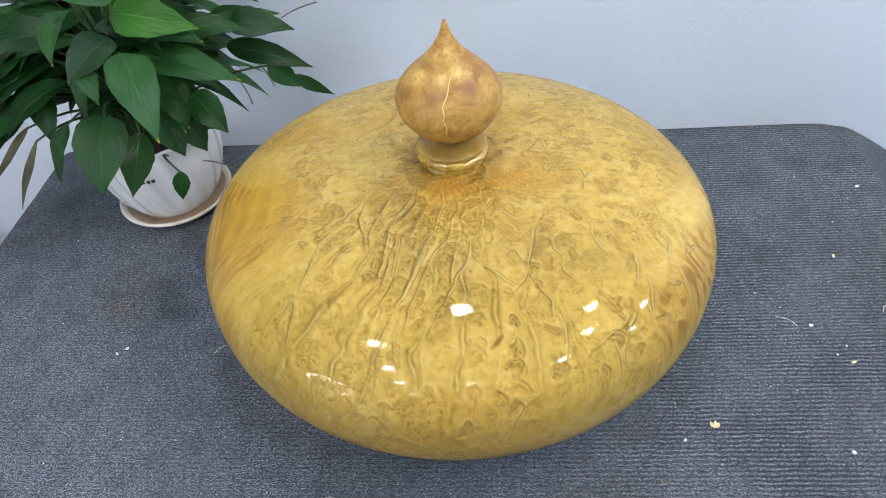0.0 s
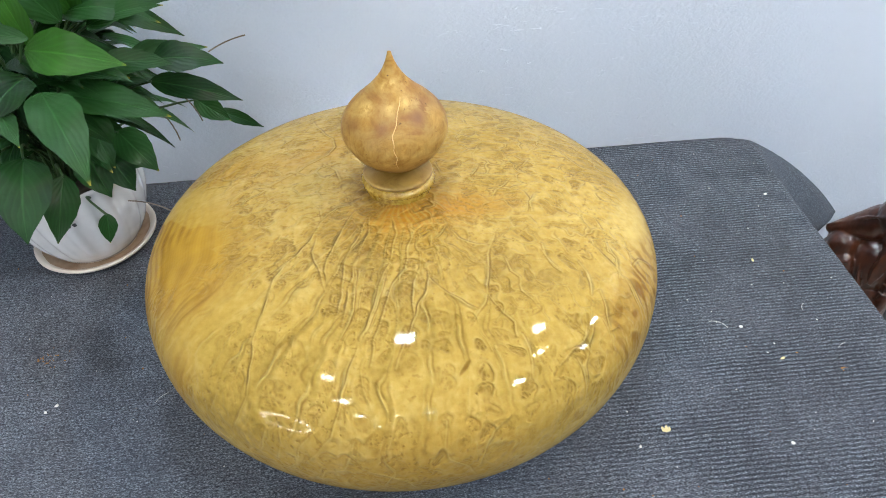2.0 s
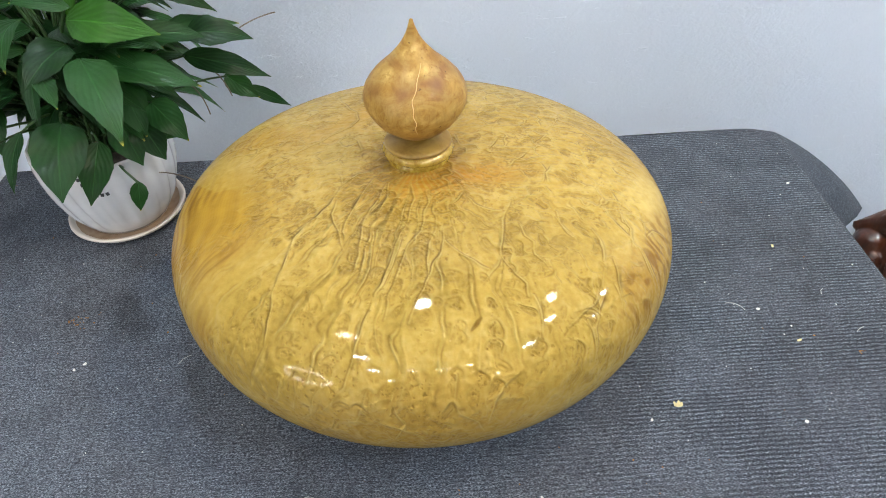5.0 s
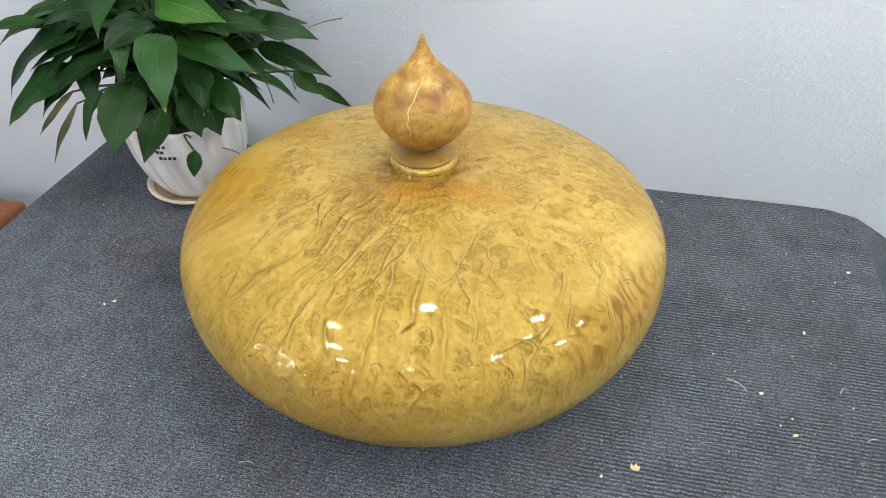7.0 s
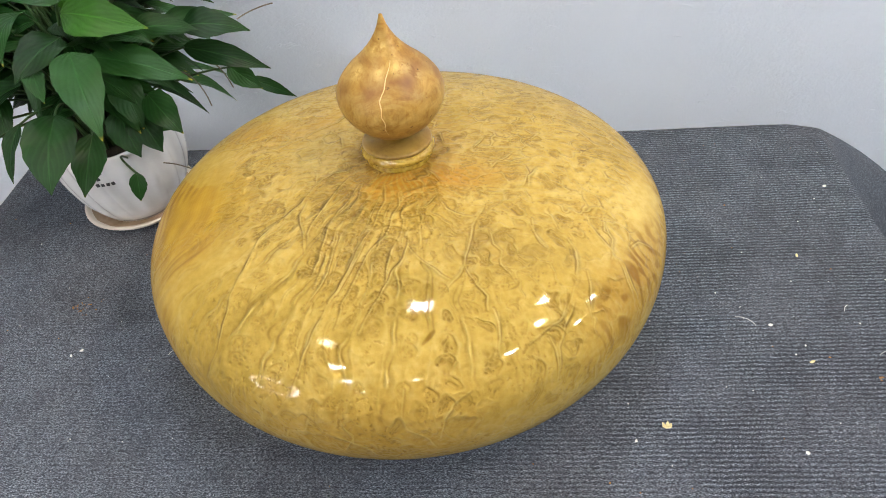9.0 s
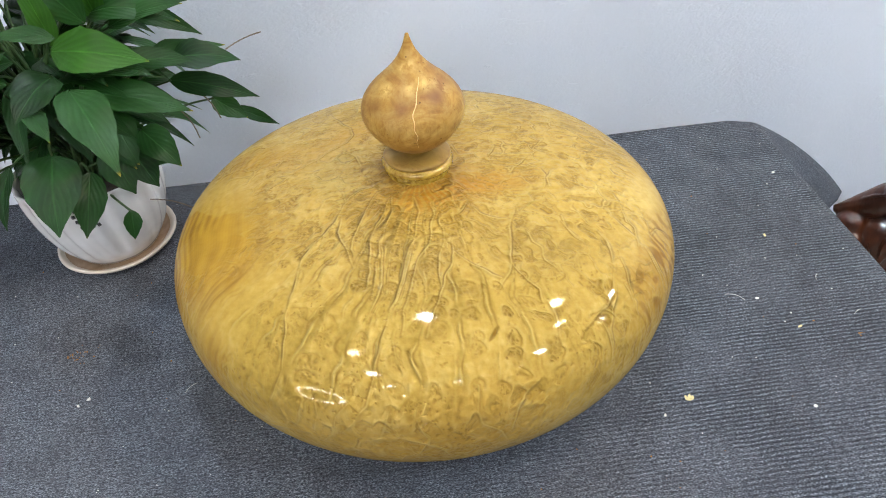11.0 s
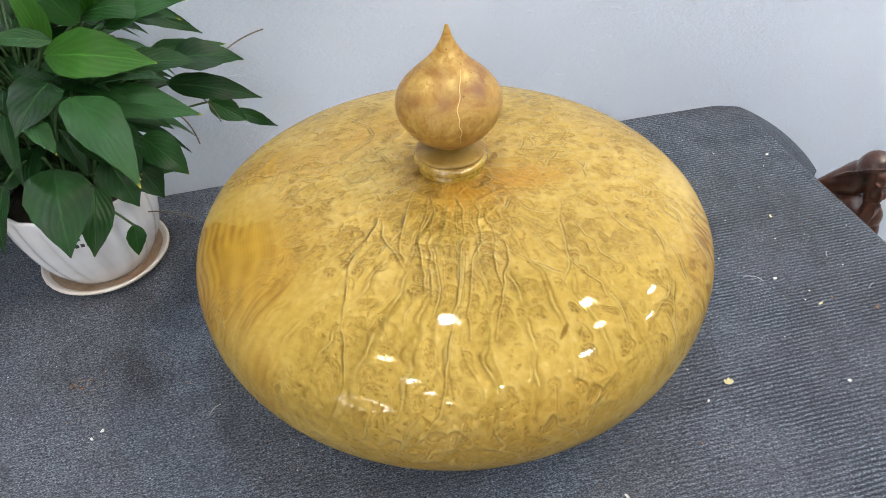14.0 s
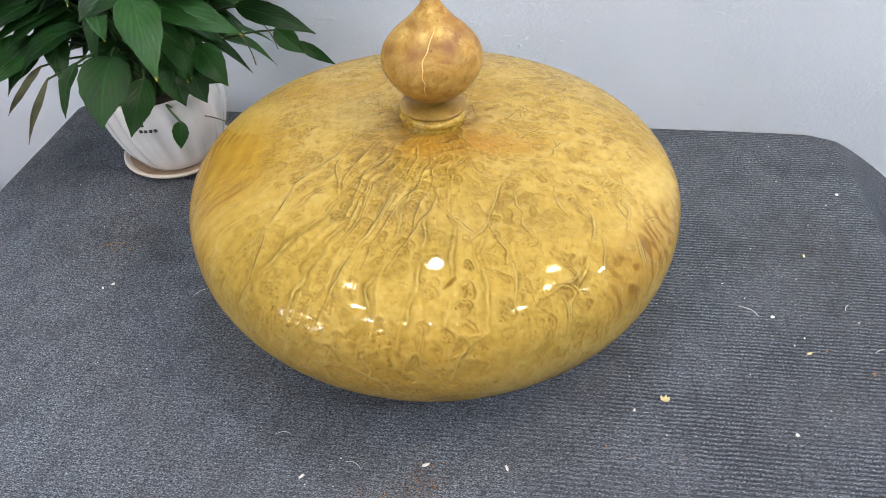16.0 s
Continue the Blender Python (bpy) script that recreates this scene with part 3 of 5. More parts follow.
def vein(*points, width=0.0016):
    """One vein through chart points: a pale ridge with its shade painted dark along one flank, fading at its ends."""
    pts = np.array(points)
    x0, y0 = pts.min(0) - 0.014
    x1, y1 = pts.max(0) + 0.014
    i0, i1 = [int(np.clip((q + CH) / (2 * CH) * CN, 0, CN)) for q in (y0, y1)]
    j0, j1 = [int(np.clip((q + CH) / (2 * CH) * CN, 0, CN)) for q in (x0, x1)]
    w = (slice(i0, i1), slice(j0, j1))
    px, py = GX[w] + 0.0011 * WX[w] + 0.0007 * WX2[w], GY[w] + 0.0011 * WY[w] + 0.0007 * WY2[w]
    best, flank, along = np.full(px.shape, 9.0), np.zeros(px.shape), np.zeros(px.shape)
    total = np.hypot(*np.diff(pts, axis=0).T).sum()
    run = 0.0
    for (ax, ay), (bx, by) in zip(pts, pts[1:]):
        dx, dy = bx - ax, by - ay
        ln = math.hypot(dx, dy)
        t = np.clip(((px - ax) * dx + (py - ay) * dy) / (ln * ln), 0, 1)
        d = np.hypot(px - ax - t * dx, py - ay - t * dy)
        new_ = d < best
        flank = np.where(new_, np.sign((px - ax) * dy - (py - ay) * dx), flank)
        along = np.where(new_, (run + t * ln) / total, along)
        best = np.minimum(best, d)
        run += ln
    power = np.clip(np.sin(np.pi * np.clip(0.06 + 0.88 * along, 0, 1)) ** 0.5, 0, 1) * np.clip(0.78 + 0.30 * WY2[w], 0.35, 1.1)
    side = 1 if rng.rand() < 0.65 else -1
    VEIN[w] = np.maximum(VEIN[w], power * np.exp(-(best / (width * 0.55)) ** 2))
    RIDGE_SHADE[w] = np.maximum(RIDGE_SHADE[w] * (1 - np.exp(-(best / width) ** 2)), power * np.where(flank == side, 1.0, 0.25) * np.exp(-((best - width * 1.05) / (width * 0.65)) ** 2))
    HALO[w] = np.maximum(HALO[w], power * np.exp(-(best / (width * 3.2)) ** 2))
    RIDGE[w] = np.maximum(RIDGE[w], 1.3 * power * np.exp(-(best / (width * 1.7)) ** 2))


vein((-0.109, -0.019), (-0.099, -0.042), (-0.097, -0.059), (-0.105, -0.082), (-0.120, -0.107), (-0.141, -0.128), (-0.153, -0.145), (-0.166, -0.202), (-0.176, -0.251), (-0.183, -0.280), (-0.201, -0.298), (-0.227, -0.319), (-0.289, -0.336))
vein((-0.062, -0.033), (-0.080, -0.037), (-0.092, -0.049), (-0.097, -0.059))
vein((-0.102, -0.083), (-0.107, -0.112), (-0.098, -0.144), (-0.093, -0.176))
vein((-0.055, -0.048), (-0.068, -0.070), (-0.078, -0.092), (-0.086, -0.120), (-0.093, -0.146), (-0.090, -0.165))
vein((-0.039, -0.063), (-0.047, -0.081), (-0.060, -0.109), (-0.070, -0.149), (-0.074, -0.175), (-0.085, -0.222))
vein((-0.036, -0.061), (-0.041, -0.088), (-0.058, -0.144), (-0.068, -0.177), (-0.076, -0.221))
vein((-0.010, -0.066), (-0.009, -0.093), (-0.013, -0.124), (-0.019, -0.147), (-0.033, -0.175), (-0.035, -0.187), (-0.046, -0.216), (-0.058, -0.248), (-0.073, -0.287), (-0.087, -0.318), (-0.098, -0.339), (-0.116, -0.357), (-0.137, -0.367))
vein((0.005, -0.081), (0.007, -0.104), (0.002, -0.134), (-0.003, -0.157), (-0.016, -0.176), (-0.029, -0.205), (-0.041, -0.246), (-0.045, -0.271))
vein((0.013, -0.111), (0.016, -0.133), (0.014, -0.157), (0.008, -0.174), (0.004, -0.195), (0.003, -0.222))
vein((0.053, -0.090), (0.047, -0.100), (0.037, -0.111))
vein((0.023, -0.155), (0.024, -0.170), (0.020, -0.186), (0.009, -0.208), (-0.010, -0.254), (-0.019, -0.278))
vein((0.024, -0.170), (0.035, -0.186), (0.048, -0.197), (0.060, -0.208), (0.070, -0.214))
vein((0.058, -0.100), (0.066, -0.113), (0.084, -0.122), (0.097, -0.125))
vein((0.108, -0.105), (0.095, -0.139), (0.094, -0.159), (0.087, -0.180), (0.085, -0.193), (0.075, -0.211), (0.066, -0.229))
vein((0.085, -0.193), (0.092, -0.207), (0.104, -0.221), (0.113, -0.231), (0.114, -0.248))
vein((0.123, -0.249), (0.125, -0.272), (0.125, -0.295))
vein((0.116, -0.148), (0.120, -0.165), (0.127, -0.174), (0.128, -0.192), (0.138, -0.205), (0.144, -0.218))
vein((0.163, -0.122), (0.165, -0.141), (0.172, -0.158), (0.177, -0.164))
vein((0.246, -0.071), (0.249, -0.082), (0.250, -0.088))
vein((0.250, -0.104), (0.247, -0.126), (0.254, -0.130))
vein((0.253, -0.139), (0.255, -0.158), (0.260, -0.165))
vein((0.205, -0.148), (0.214, -0.171), (0.214, -0.188))
vein((0.214, -0.204), (0.205, -0.227), (0.191, -0.249), (0.178, -0.269))
vein((0.210, -0.227), (0.196, -0.255), (0.191, -0.282), (0.198, -0.307))
vein((0.227, -0.187), (0.230, -0.210), (0.230, -0.232), (0.235, -0.249))
vein((0.264, -0.165), (0.275, -0.187), (0.286, -0.204))
vein((0.159, -0.028), (0.163, -0.042), (0.156, -0.067))
vein((0.177, -0.031), (0.162, -0.049))
vein((0.165, 0.057), (0.174, 0.047), (0.182, 0.051), (0.163, 0.023))
vein((0.116, 0.085), (0.105, 0.062), (0.106, 0.045))
vein((0.110, 0.036), (0.098, 0.009))
vein((0.114, -0.038), (0.125, -0.021), (0.147, 0.003))
vein((-0.128, 0.220), (-0.105, 0.157), (-0.089, 0.131), (-0.087, 0.108), (-0.096, 0.087), (-0.115, 0.072), (-0.137, 0.052), (-0.154, 0.043), (-0.167, 0.031))
vein((-0.100, 0.065), (-0.082, 0.042), (-0.075, 0.018))
vein((0.028, -0.336), (0.025, -0.366), (0.032, -0.382), (0.059, -0.401), (0.067, -0.418))
vein((0.097, -0.334), (0.080, -0.352), (0.074, -0.378), (0.071, -0.398))
vein((-0.045, -0.364), (-0.040, -0.384), (-0.035, -0.399), (-0.054, -0.423))
vein((-0.117, -0.333), (-0.136, -0.347), (-0.152, -0.367), (-0.178, -0.377))
vein((-0.074, -0.346), (-0.082, -0.364), (-0.094, -0.384), (-0.120, -0.387), (-0.141, -0.412))
vein((-0.170, -0.319), (-0.187, -0.339), (-0.210, -0.352))
vein((-0.155, -0.324), (-0.158, -0.340), (-0.179, -0.360))
vein((-0.271, -0.337), (-0.232, -0.348), (-0.186, -0.363))
vein((-0.161, -0.348), (-0.146, -0.355), (-0.152, -0.367))
vein((-0.076, -0.381), (-0.052, -0.398), (-0.017, -0.418), (-0.020, -0.431))
vein((0.249, -0.116), (0.252, -0.128), (0.257, -0.135), (0.254, -0.150), (0.256, -0.157), (0.255, -0.165))
vein((0.211, -0.166), (0.215, -0.177), (0.214, -0.193))
vein((0.231, -0.123), (0.244, -0.142), (0.255, -0.153))
vein((0.282, -0.139), (0.296, -0.128), (0.317, -0.127))
vein((0.161, -0.133), (0.166, -0.144), (0.175, -0.159))
vein((0.174, -0.033), (0.164, -0.048), (0.163, -0.066))
vein((0.248, -0.289), (0.268, -0.309), (0.292, -0.316))
vein((0.223, -0.223), (0.231, -0.247))
vein((0.268, -0.167), (0.284, -0.193), (0.299, -0.207))
vein((0.198, -0.215), (0.198, -0.233), (0.189, -0.251), (0.173, -0.269), (0.159, -0.284))
vein((0.181, -0.273), (0.189, -0.290), (0.200, -0.317))
vein((0.119, -0.246), (0.124, -0.265), (0.125, -0.285))
vein((-0.043, -0.376), (-0.034, -0.393), (-0.037, -0.408), (-0.019, -0.420), (-0.013, -0.435))
vein((-0.057, -0.246), (-0.039, -0.205), (-0.026, -0.168), (-0.019, -0.153))
vein((-0.082, -0.247), (-0.064, -0.204), (-0.060, -0.165), (-0.049, -0.106))
vein((-0.154, -0.136), (-0.127, -0.115), (-0.109, -0.090), (-0.095, -0.058))


RIDGE_SHADE *= 1 - 0.75 * step01(GS, 0.33, 0.40)
LOBE, RIM = np.zeros((CN, CN)), np.zeros((CN, CN))
PATCHY = np.clip(0.75 + 0.45 * cloud(0.03), 0.15, 1.0)


# rounded pillars side by side down the front, between the long veins; their shading is painted too
PHASE = (GA + 0.45 * (GS - 0.1)) * 44 + 0.55 * WX + 0.25 * WX2
PILLAR_MASK = np.exp(-((np.degrees(GA) + 103) / 40.0) ** 4) * step01(GS, 0.075, 0.12) * (1 - step01(GS, 0.34, 0.41)) * np.clip(0.8 + 0.4 * cloud(0.035), 0.2, 1.1)
PILLAR = np.sin(PHASE) + 0.45 * np.sin(2 * PHASE + 0.9)
PILLAR_LINE = np.exp(-((np.sin(PHASE / 2 + 0.5)) / 0.13) ** 2) * PILLAR_MASK * np.clip(0.7 + 0.6 * WY2, 0.1, 1)
VEIN = np.maximum(VEIN, 0.8 * PILLAR_LINE)
RIDGE_SHADE = np.maximum(RIDGE_SHADE, 0.75 * np.exp(-((np.abs(np.sin(PHASE / 2 + 0.5)) - 0.27) / 0.10) ** 2) * PILLAR_MASK * np.clip(0.35 + 0.8 * WX2, 0, 1))
for turn_ in range(-13, 14):
    for step_ in range(14):
        s_ = 0.095 + 0.0215 * (step_ + 0.5 * (turn_ % 2)) + 0.004 * rng.randn()
        a_ = (turn_ * 2 * math.pi + 1.6) / 44 - 0.45 * (s_ - 0.1) - radians(103) + 0.006 * rng.randn()
        a_ = round((a_ + 0.45 * (s_ - 0.1)) * 44 / (2 * math.pi)) * 2 * math.pi / 44 + 1.6 / 44 - 0.45 * (s_ - 0.1)
        if rng.rand() < 0.88 and abs(math.degrees(a_) + 100) < 52:
            CELLS.append((s_ * math.cos(a_), s_ * math.sin(a_), math.cos(a_), math.sin(a_), 1.0, 0.034))


def eyes():
    """Burl eyes: rounded lobes, stacked in columns on the front, each with a crescent of painted shade, a pale rim and
    a few pips.
    """
    out = np.zeros((CN, CN))
    for x, y, ux, uy, k, size in CELLS:
        count = int(k * size / 0.03) if k > 2 else 1 if k == 1.0 else rng.randint(2, 6)
        for q in range(count):
            along = ((q + 0.5) / count - 0.5) * size * k * 0.95 + rng.normal(0, 0.004) if k > 2 else rng.normal(0, (0.04 if k == 1.0 else 0.34) * size)
            across = rng.normal(0, 0.16 * size) if k > 2 else rng.normal(0, (0.04 if k == 1.0 else 0.34) * size)
            ex, ey = x + ux * along - uy * across, y + uy * along + ux * across
            amp = at_chart(PATCHY, ex, ey) * (0.3 + 0.7 * rng.rand()) * (1 - 0.97 * at_chart(SMOOTH, ex, ey)) * (0.55 if math.hypot(ex, ey) > 0.33 else 1.0)
            if k == 1.0:
                amp = min(0.9, max(0.45 if math.hypot(ex, ey) < 0.33 else 0.25, 1.5 * amp)) * (1 - 0.97 * at_chart(SMOOTH, ex, ey))
            rho = ((0.20 + 0.15 * rng.rand()) if k == 1.0 else 0.20 + 0.26 * rng.rand() ** 1.3) * min(size, 0.034 if k == 1.0 else 0.026)
            top = at_chart(TOPSIDE, ex, ey)
            reach = rho * 2.2 + 0.003
            i0, i1 = [int(np.clip((ey + e + CH) / (2 * CH) * CN, 0, CN)) for e in (-reach, reach)]
            j0, j1 = [int(np.clip((ex + e + CH) / (2 * CH) * CN, 0, CN)) for e in (-reach, reach)]
            if i1 <= i0 or j1 <= j0 or amp < 0.12:
                continue
            w = (slice(i0, i1), slice(j0, j1))
            dx, dy = PX[w] - ex, PY[w] - ey
            vx, vy = (ux, uy) if top < 0.5 else (1.0, 0.0)
            la, lc = (dx * vx + dy * vy) / (1.05 if k == 1.0 else 1.25), dy * vx - dx * vy
            d = np.hypot(la, lc) / rho
            turn = radians(62) + rng.normal(0, 0.45)      # the crescent paints the shade on an eye's edge towards the back
            cres = np.clip(0.5 + 0.5 * np.cos(np.arctan2(dy, dx) - turn), 0, 1)
            LOBE[w] = np.maximum(LOBE[w], amp * np.exp(-(d / 0.95) ** 7))
            RIM[w] = np.maximum(RIM[w], amp * (0.4 + 0.6 * cres) * np.exp(-((d - 1.28) / 0.16) ** 2))
            inner = (d - 0.95) * rho
            mark = 0.75 * amp * cres ** 2.2 * np.where(inner > 0, np.exp(-(inner / 0.0008) ** 2), np.exp(-(inner / (0.20 * rho)) ** 2))
            for _ in range(rng.randint(6, 13) if k == 1.0 else rng.randint(3, 8)):
                b1, b2 = rng.normal(0, 0.42, 2) * rho
                pr = 0.0011 + 0.0010 * rng.rand()
                dd = np.hypot((la - b1) / 1.2, lc - b2) / pr
                pip = np.exp(-dd ** 2)
                mark = np.maximum(mark, amp * (0.6 + 0.4 * rng.rand()) * pip)
                RIM[w] = np.maximum(RIM[w], 0.55 * amp * np.exp(-((dd - 1.7) / 0.45) ** 2) * (lc - b2 < 0))
            out[w] = np.maximum(out[w], mark)
    return out


TOPSIDE = step01(GY, -0.15, -0.07) * (1 - 0.85 * SMOOTH)
EYE = eyes()
for ex, ey, er in ((-0.132, -0.139, 0.0090), (-0.089, -0.093, 0.0070), (-0.076, -0.115, 0.0080), (-0.080, -0.152, 0.0060), (-0.044, -0.163, 0.0090), (-0.033, -0.128, 0.0090), (-0.034, -0.261, 0.0080), (-0.019, -0.220, 0.0060), (-0.008, -0.195, 0.0090), (0.075, -0.154, 0.0080), (0.059, -0.160, 0.0070), (0.110, -0.180, 0.0100), (0.140, -0.162, 0.0060), (0.124, -0.155, 0.0060), (-0.116, -0.164, 0.0070), (-0.086, -0.187, 0.0070), (-0.062, -0.207, 0.0090), (-0.133, -0.229, 0.0050), (0.108, -0.209, 0.0090), (0.133, -0.217, 0.0100), (0.128, -0.263, 0.0080), (0.210, -0.162, 0.0070), (0.204, -0.278, 0.0080), (0.055, -0.348, 0.0100), (-0.055, -0.345, 0.0130), (0.198, -0.004, 0.0060)):
    d = np.hypot(PX - ex, PY - ey) / er
    pits = step01(cloud(0.0016), 0.2, 1.4)
    EYE = np.maximum(EYE, 0.6 * np.exp(-((d - 0.95) / 0.16) ** 2) * np.clip(0.5 + 0.5 * WX2, 0, 1) + 0.5 * np.exp(-(d / 0.75) ** 4) * pits)
    LOBE = np.maximum(LOBE, 0.6 * np.exp(-(d / 0.9) ** 4))
KNOT = blob(0.046, -0.288, 0.0020, 0.0065, -38, 0.6)
EYE = np.maximum(EYE, KNOT * 0.9)
# stippled pips, in patches
STIP = step01(cloud(0.0024), 0.8, 1.9) * step01(cloud(0.030), -0.6, 0.8) * (1 - SMOOTH)
EYE = np.maximum(EYE, 0.45 * STIP)


def combed(long_, short):
    """Random field drawn out along x."""
    fx, fy = np.meshgrid(np.fft.fftfreq(CN, 2 * CH / CN), np.fft.fftfreq(CN, 2 * CH / CN))
    f = np.real(np.fft.ifft2(np.fft.fft2(rng.standard_normal((CN, CN))) * np.exp(-(fx * long_ * 2.2) ** 2 - (fy * short * 2.2) ** 2)))
    return f / f.std()


DASH = step01(combed(0.0060, 0.0017), 0.7, 1.5) * np.clip(0.4 + 0.6 * cloud(0.03), 0, 1) * TOPSIDE
EYE = np.maximum(EYE, 0.50 * DASH * (1 - 0.6 * blob(-0.20, 0.05, 0.15, 0.12, 0, 0.8)))
COMB = combed(0.014, 0.005)
# streaks that run with the fall of the surface
SPOKES = np.zeros((CN, CN))
wave = [(rng.randint(20, 60), rng.rand() * 6.28) for _ in range(9)]
for f, p in wave:
    SPOKES += np.sin(f * (GA + 0.05 * WX) + p + 8 * GS)
SPOKES /= 3.0
# the PILLAR term puts each pillar's lit and shaded side into the colour
TONE = 0.60 + 0.05 * cloud(0.055) + 0.016 * cloud(0.018) + 0.035 * cloud(0.005) + 0.04 * SPOKES * FRONT + (0.08 * PILLAR - 0.05) * PILLAR_MASK + 0.08 * PILLAR_LINE - 0.10 * LOBE + 0.10 * np.clip(HALO, 0, 1) - 0.03
DENSE = np.real(np.fft.ifft2(np.fft.fft2(EYE) * np.exp(-(FREQ * 0.012) ** 2)))
TONE = TONE + 0.03 * COMB * TOPSIDE - 0.18 * np.clip(DENSE - DENSE.mean(), -0.2, 0.5)
TONE = TONE - 0.09 * blob(-0.12, -0.11, 0.06, 0.035, 45, 0.8) + 0.08 * blob(0.28, -0.07, 0.06, 0.09, 0, 0.8) + 0.05 * SMOOTH
TONE = 0.6 + (TONE - 0.6) * 1.15 + 0.11 * blob(-0.14, 0.02, 0.12, 0.13, 0, 0.7) + 0.06 * blob(0.0, 0.03, 0.20, 0.17, 0, 0.7)
EDGE = 0.015 - (PX + 0.3) * 0.75 - PY
CUT = step01(EDGE, -0.002, 0.007) * (1 - step01(PX, -0.262, -0.212)) * step01(PY, -0.175, -0.10)
HEART = np.clip(0.9 * CUT + 0.45 * blob(-0.29, -0.06, 0.10, 0.10, 12, 0.35) + 0.8 * blob(-0.235, 0.10, 0.055, 0.03, -20, 0.7) + 0.7 * blob(-0.30, -0.235, 0.05, 0.03, 40, 0.6) + 0.45 * blob(-0.25, -0.13, 0.07, 0.05, 30, 0.7), 0, 1)
bend = GX + 5.0 * np.clip(-GY - 0.07, 0, 0.2) ** 2 + 0.0026 * WX
STREAKS = np.clip(blob(-0.30, -0.05, 0.105, 0.13, 10, 0.2) + blob(-0.255, -0.15, 0.07, 0.055, 30, 0.4), 0, 1)
STRIPE = np.clip(0.36 + 0.19 * np.sin(bend * 2 * math.pi / 0.031 + 1.2 * WY) + 0.22 * np.sin(bend * 2 * math.pi / 0.0125 + 1.1 * WX) * np.clip(0.5 + WY, 0, 1.5) + 0.05 * np.sin(bend * 2 * math.pi / 0.0041) + 0.10 * WY2, 0, 1)
fan = step01(np.abs(np.sin(GA * 31 + 1.2 * WX)), 0.35, 0.9)
ORANGE = np.clip(np.exp(-((GS - 0.062) / 0.046) ** 2) * (0.25 + 0.75 * np.exp(-((np.degrees(GA) + 85) / 45.0) ** 2)) * (0.35 + 0.65 * fan) + 0.5 * blob(0.09, -0.05, 0.05, 0.018, 10, 0.9) + 0.32 * blob(0.0, -0.40, 0.22, 0.06, 0, 0.9) + 0.22 * blob(0.29, -0.19, 0.10, 0.045, 64, 0.7) + 0.28 * blob(-0.10, 0.10, 0.10, 0.03, 30, 0.9) + 0.13 * blob(-0.04, 0.08, 0.26, 0.17, 0, 0.8), 0, 1)
BROWN = np.clip(1.5 * blob(0.290, -0.185, 0.090, 0.030, 64, 0.8) * (0.22 + 0.62 * step01(np.sin(GA * 105 + 2.6 * WX + 0.9 * WX2) + 0.7 * WY2, -0.1, 1.3)) + 0.3 * blob(0.36, -0.08, 0.025, 0.12, 10, 0.7) * step01(cloud(0.01), -0.3, 1) + 0.05 * step01(cloud(0.03), 1.1, 2.4) + KNOT * 0.8 + 0.55 * np.exp(-(np.abs(GS - 0.05) / 0.014) ** 2) * step01(cloud(0.006), 0.2, 1.2), 0, 1)


def streak(x0, y0, x1, y1, width, power):
    """A dark grain streak, sharp on one side and soft on the other."""
    px, py = GX + 0.0010 * WX + 0.0006 * WX2, GY + 0.0010 * WY + 0.0006 * WY2
    dx, dy = x1 - x0, y1 - y0
    ln = math.hypot(dx, dy)
    t = ((px - x0) * dx + (py - y0) * dy) / (ln * ln)
    d = ((px - x0) * dy - (py - y0) * dx) / ln
    fade = np.clip(np.sin(np.pi * np.clip(t, 0, 1)), 0, 1) ** 0.6
    BROWN[:] = np.maximum(BROWN, power * fade * np.where(d > 0, np.exp(-(d / width) ** 2), np.exp(-(d / (width * 3)) ** 2)))


streak(0.004, -0.086, 0.055, -0.062, 0.0011, 1.0)
streak(0.026, -0.071, 0.050, -0.070, 0.0010, 0.8)
for n_, (x0, y0, p_) in enumerate(((-0.212, -0.134, 0.75), (-0.219, -0.124, 0.6), (-0.224, -0.142, 0.4), (-0.232, -0.122, 0.45), (-0.238, -0.150, 0.3), (-0.246, -0.118, 0.35), (-0.258, -0.112, 0.25))):
    streak(x0, y0, x0 - 0.082 - 0.01 * (n_ % 3), y0 - 0.052 - 0.008 * (n_ % 2), 0.0012 + 0.0005 * (n_ % 3), p_)
RELIEF = RIDGE * (1 - 0.45 * step01(GS, 0.33, 0.40)) + 0.12 * cloud(0.009) * (1 - SMOOTH) + 0.10 * cloud(0.004) * (1 - 0.8 * SMOOTH) + 0.06 * COMB * TOPSIDE + 0.10 * SPOKES * FRONT + 0.65 * PILLAR * PILLAR_MASK + 0.6 * PILLAR_LINE - 0.55 * LOBE + 0.22 * RIM + 0.08 * STREAKS * STRIPE


def sample(field, x, y):
    fx = np.clip((x + CH) / (2 * CH) * CN - 0.5, 0, CN - 1.001)
    fy = np.clip((y + CH) / (2 * CH) * CN - 0.5, 0, CN - 1.001)
    j, i = fx.astype(int), fy.astype(int)
    a, b = fx - j, fy - i
    return field[i, j] * (1 - a) * (1 - b) + field[i, j + 1] * a * (1 - b) + field[i + 1, j] * (1 - a) * b + field[i + 1, j + 1] * a * b


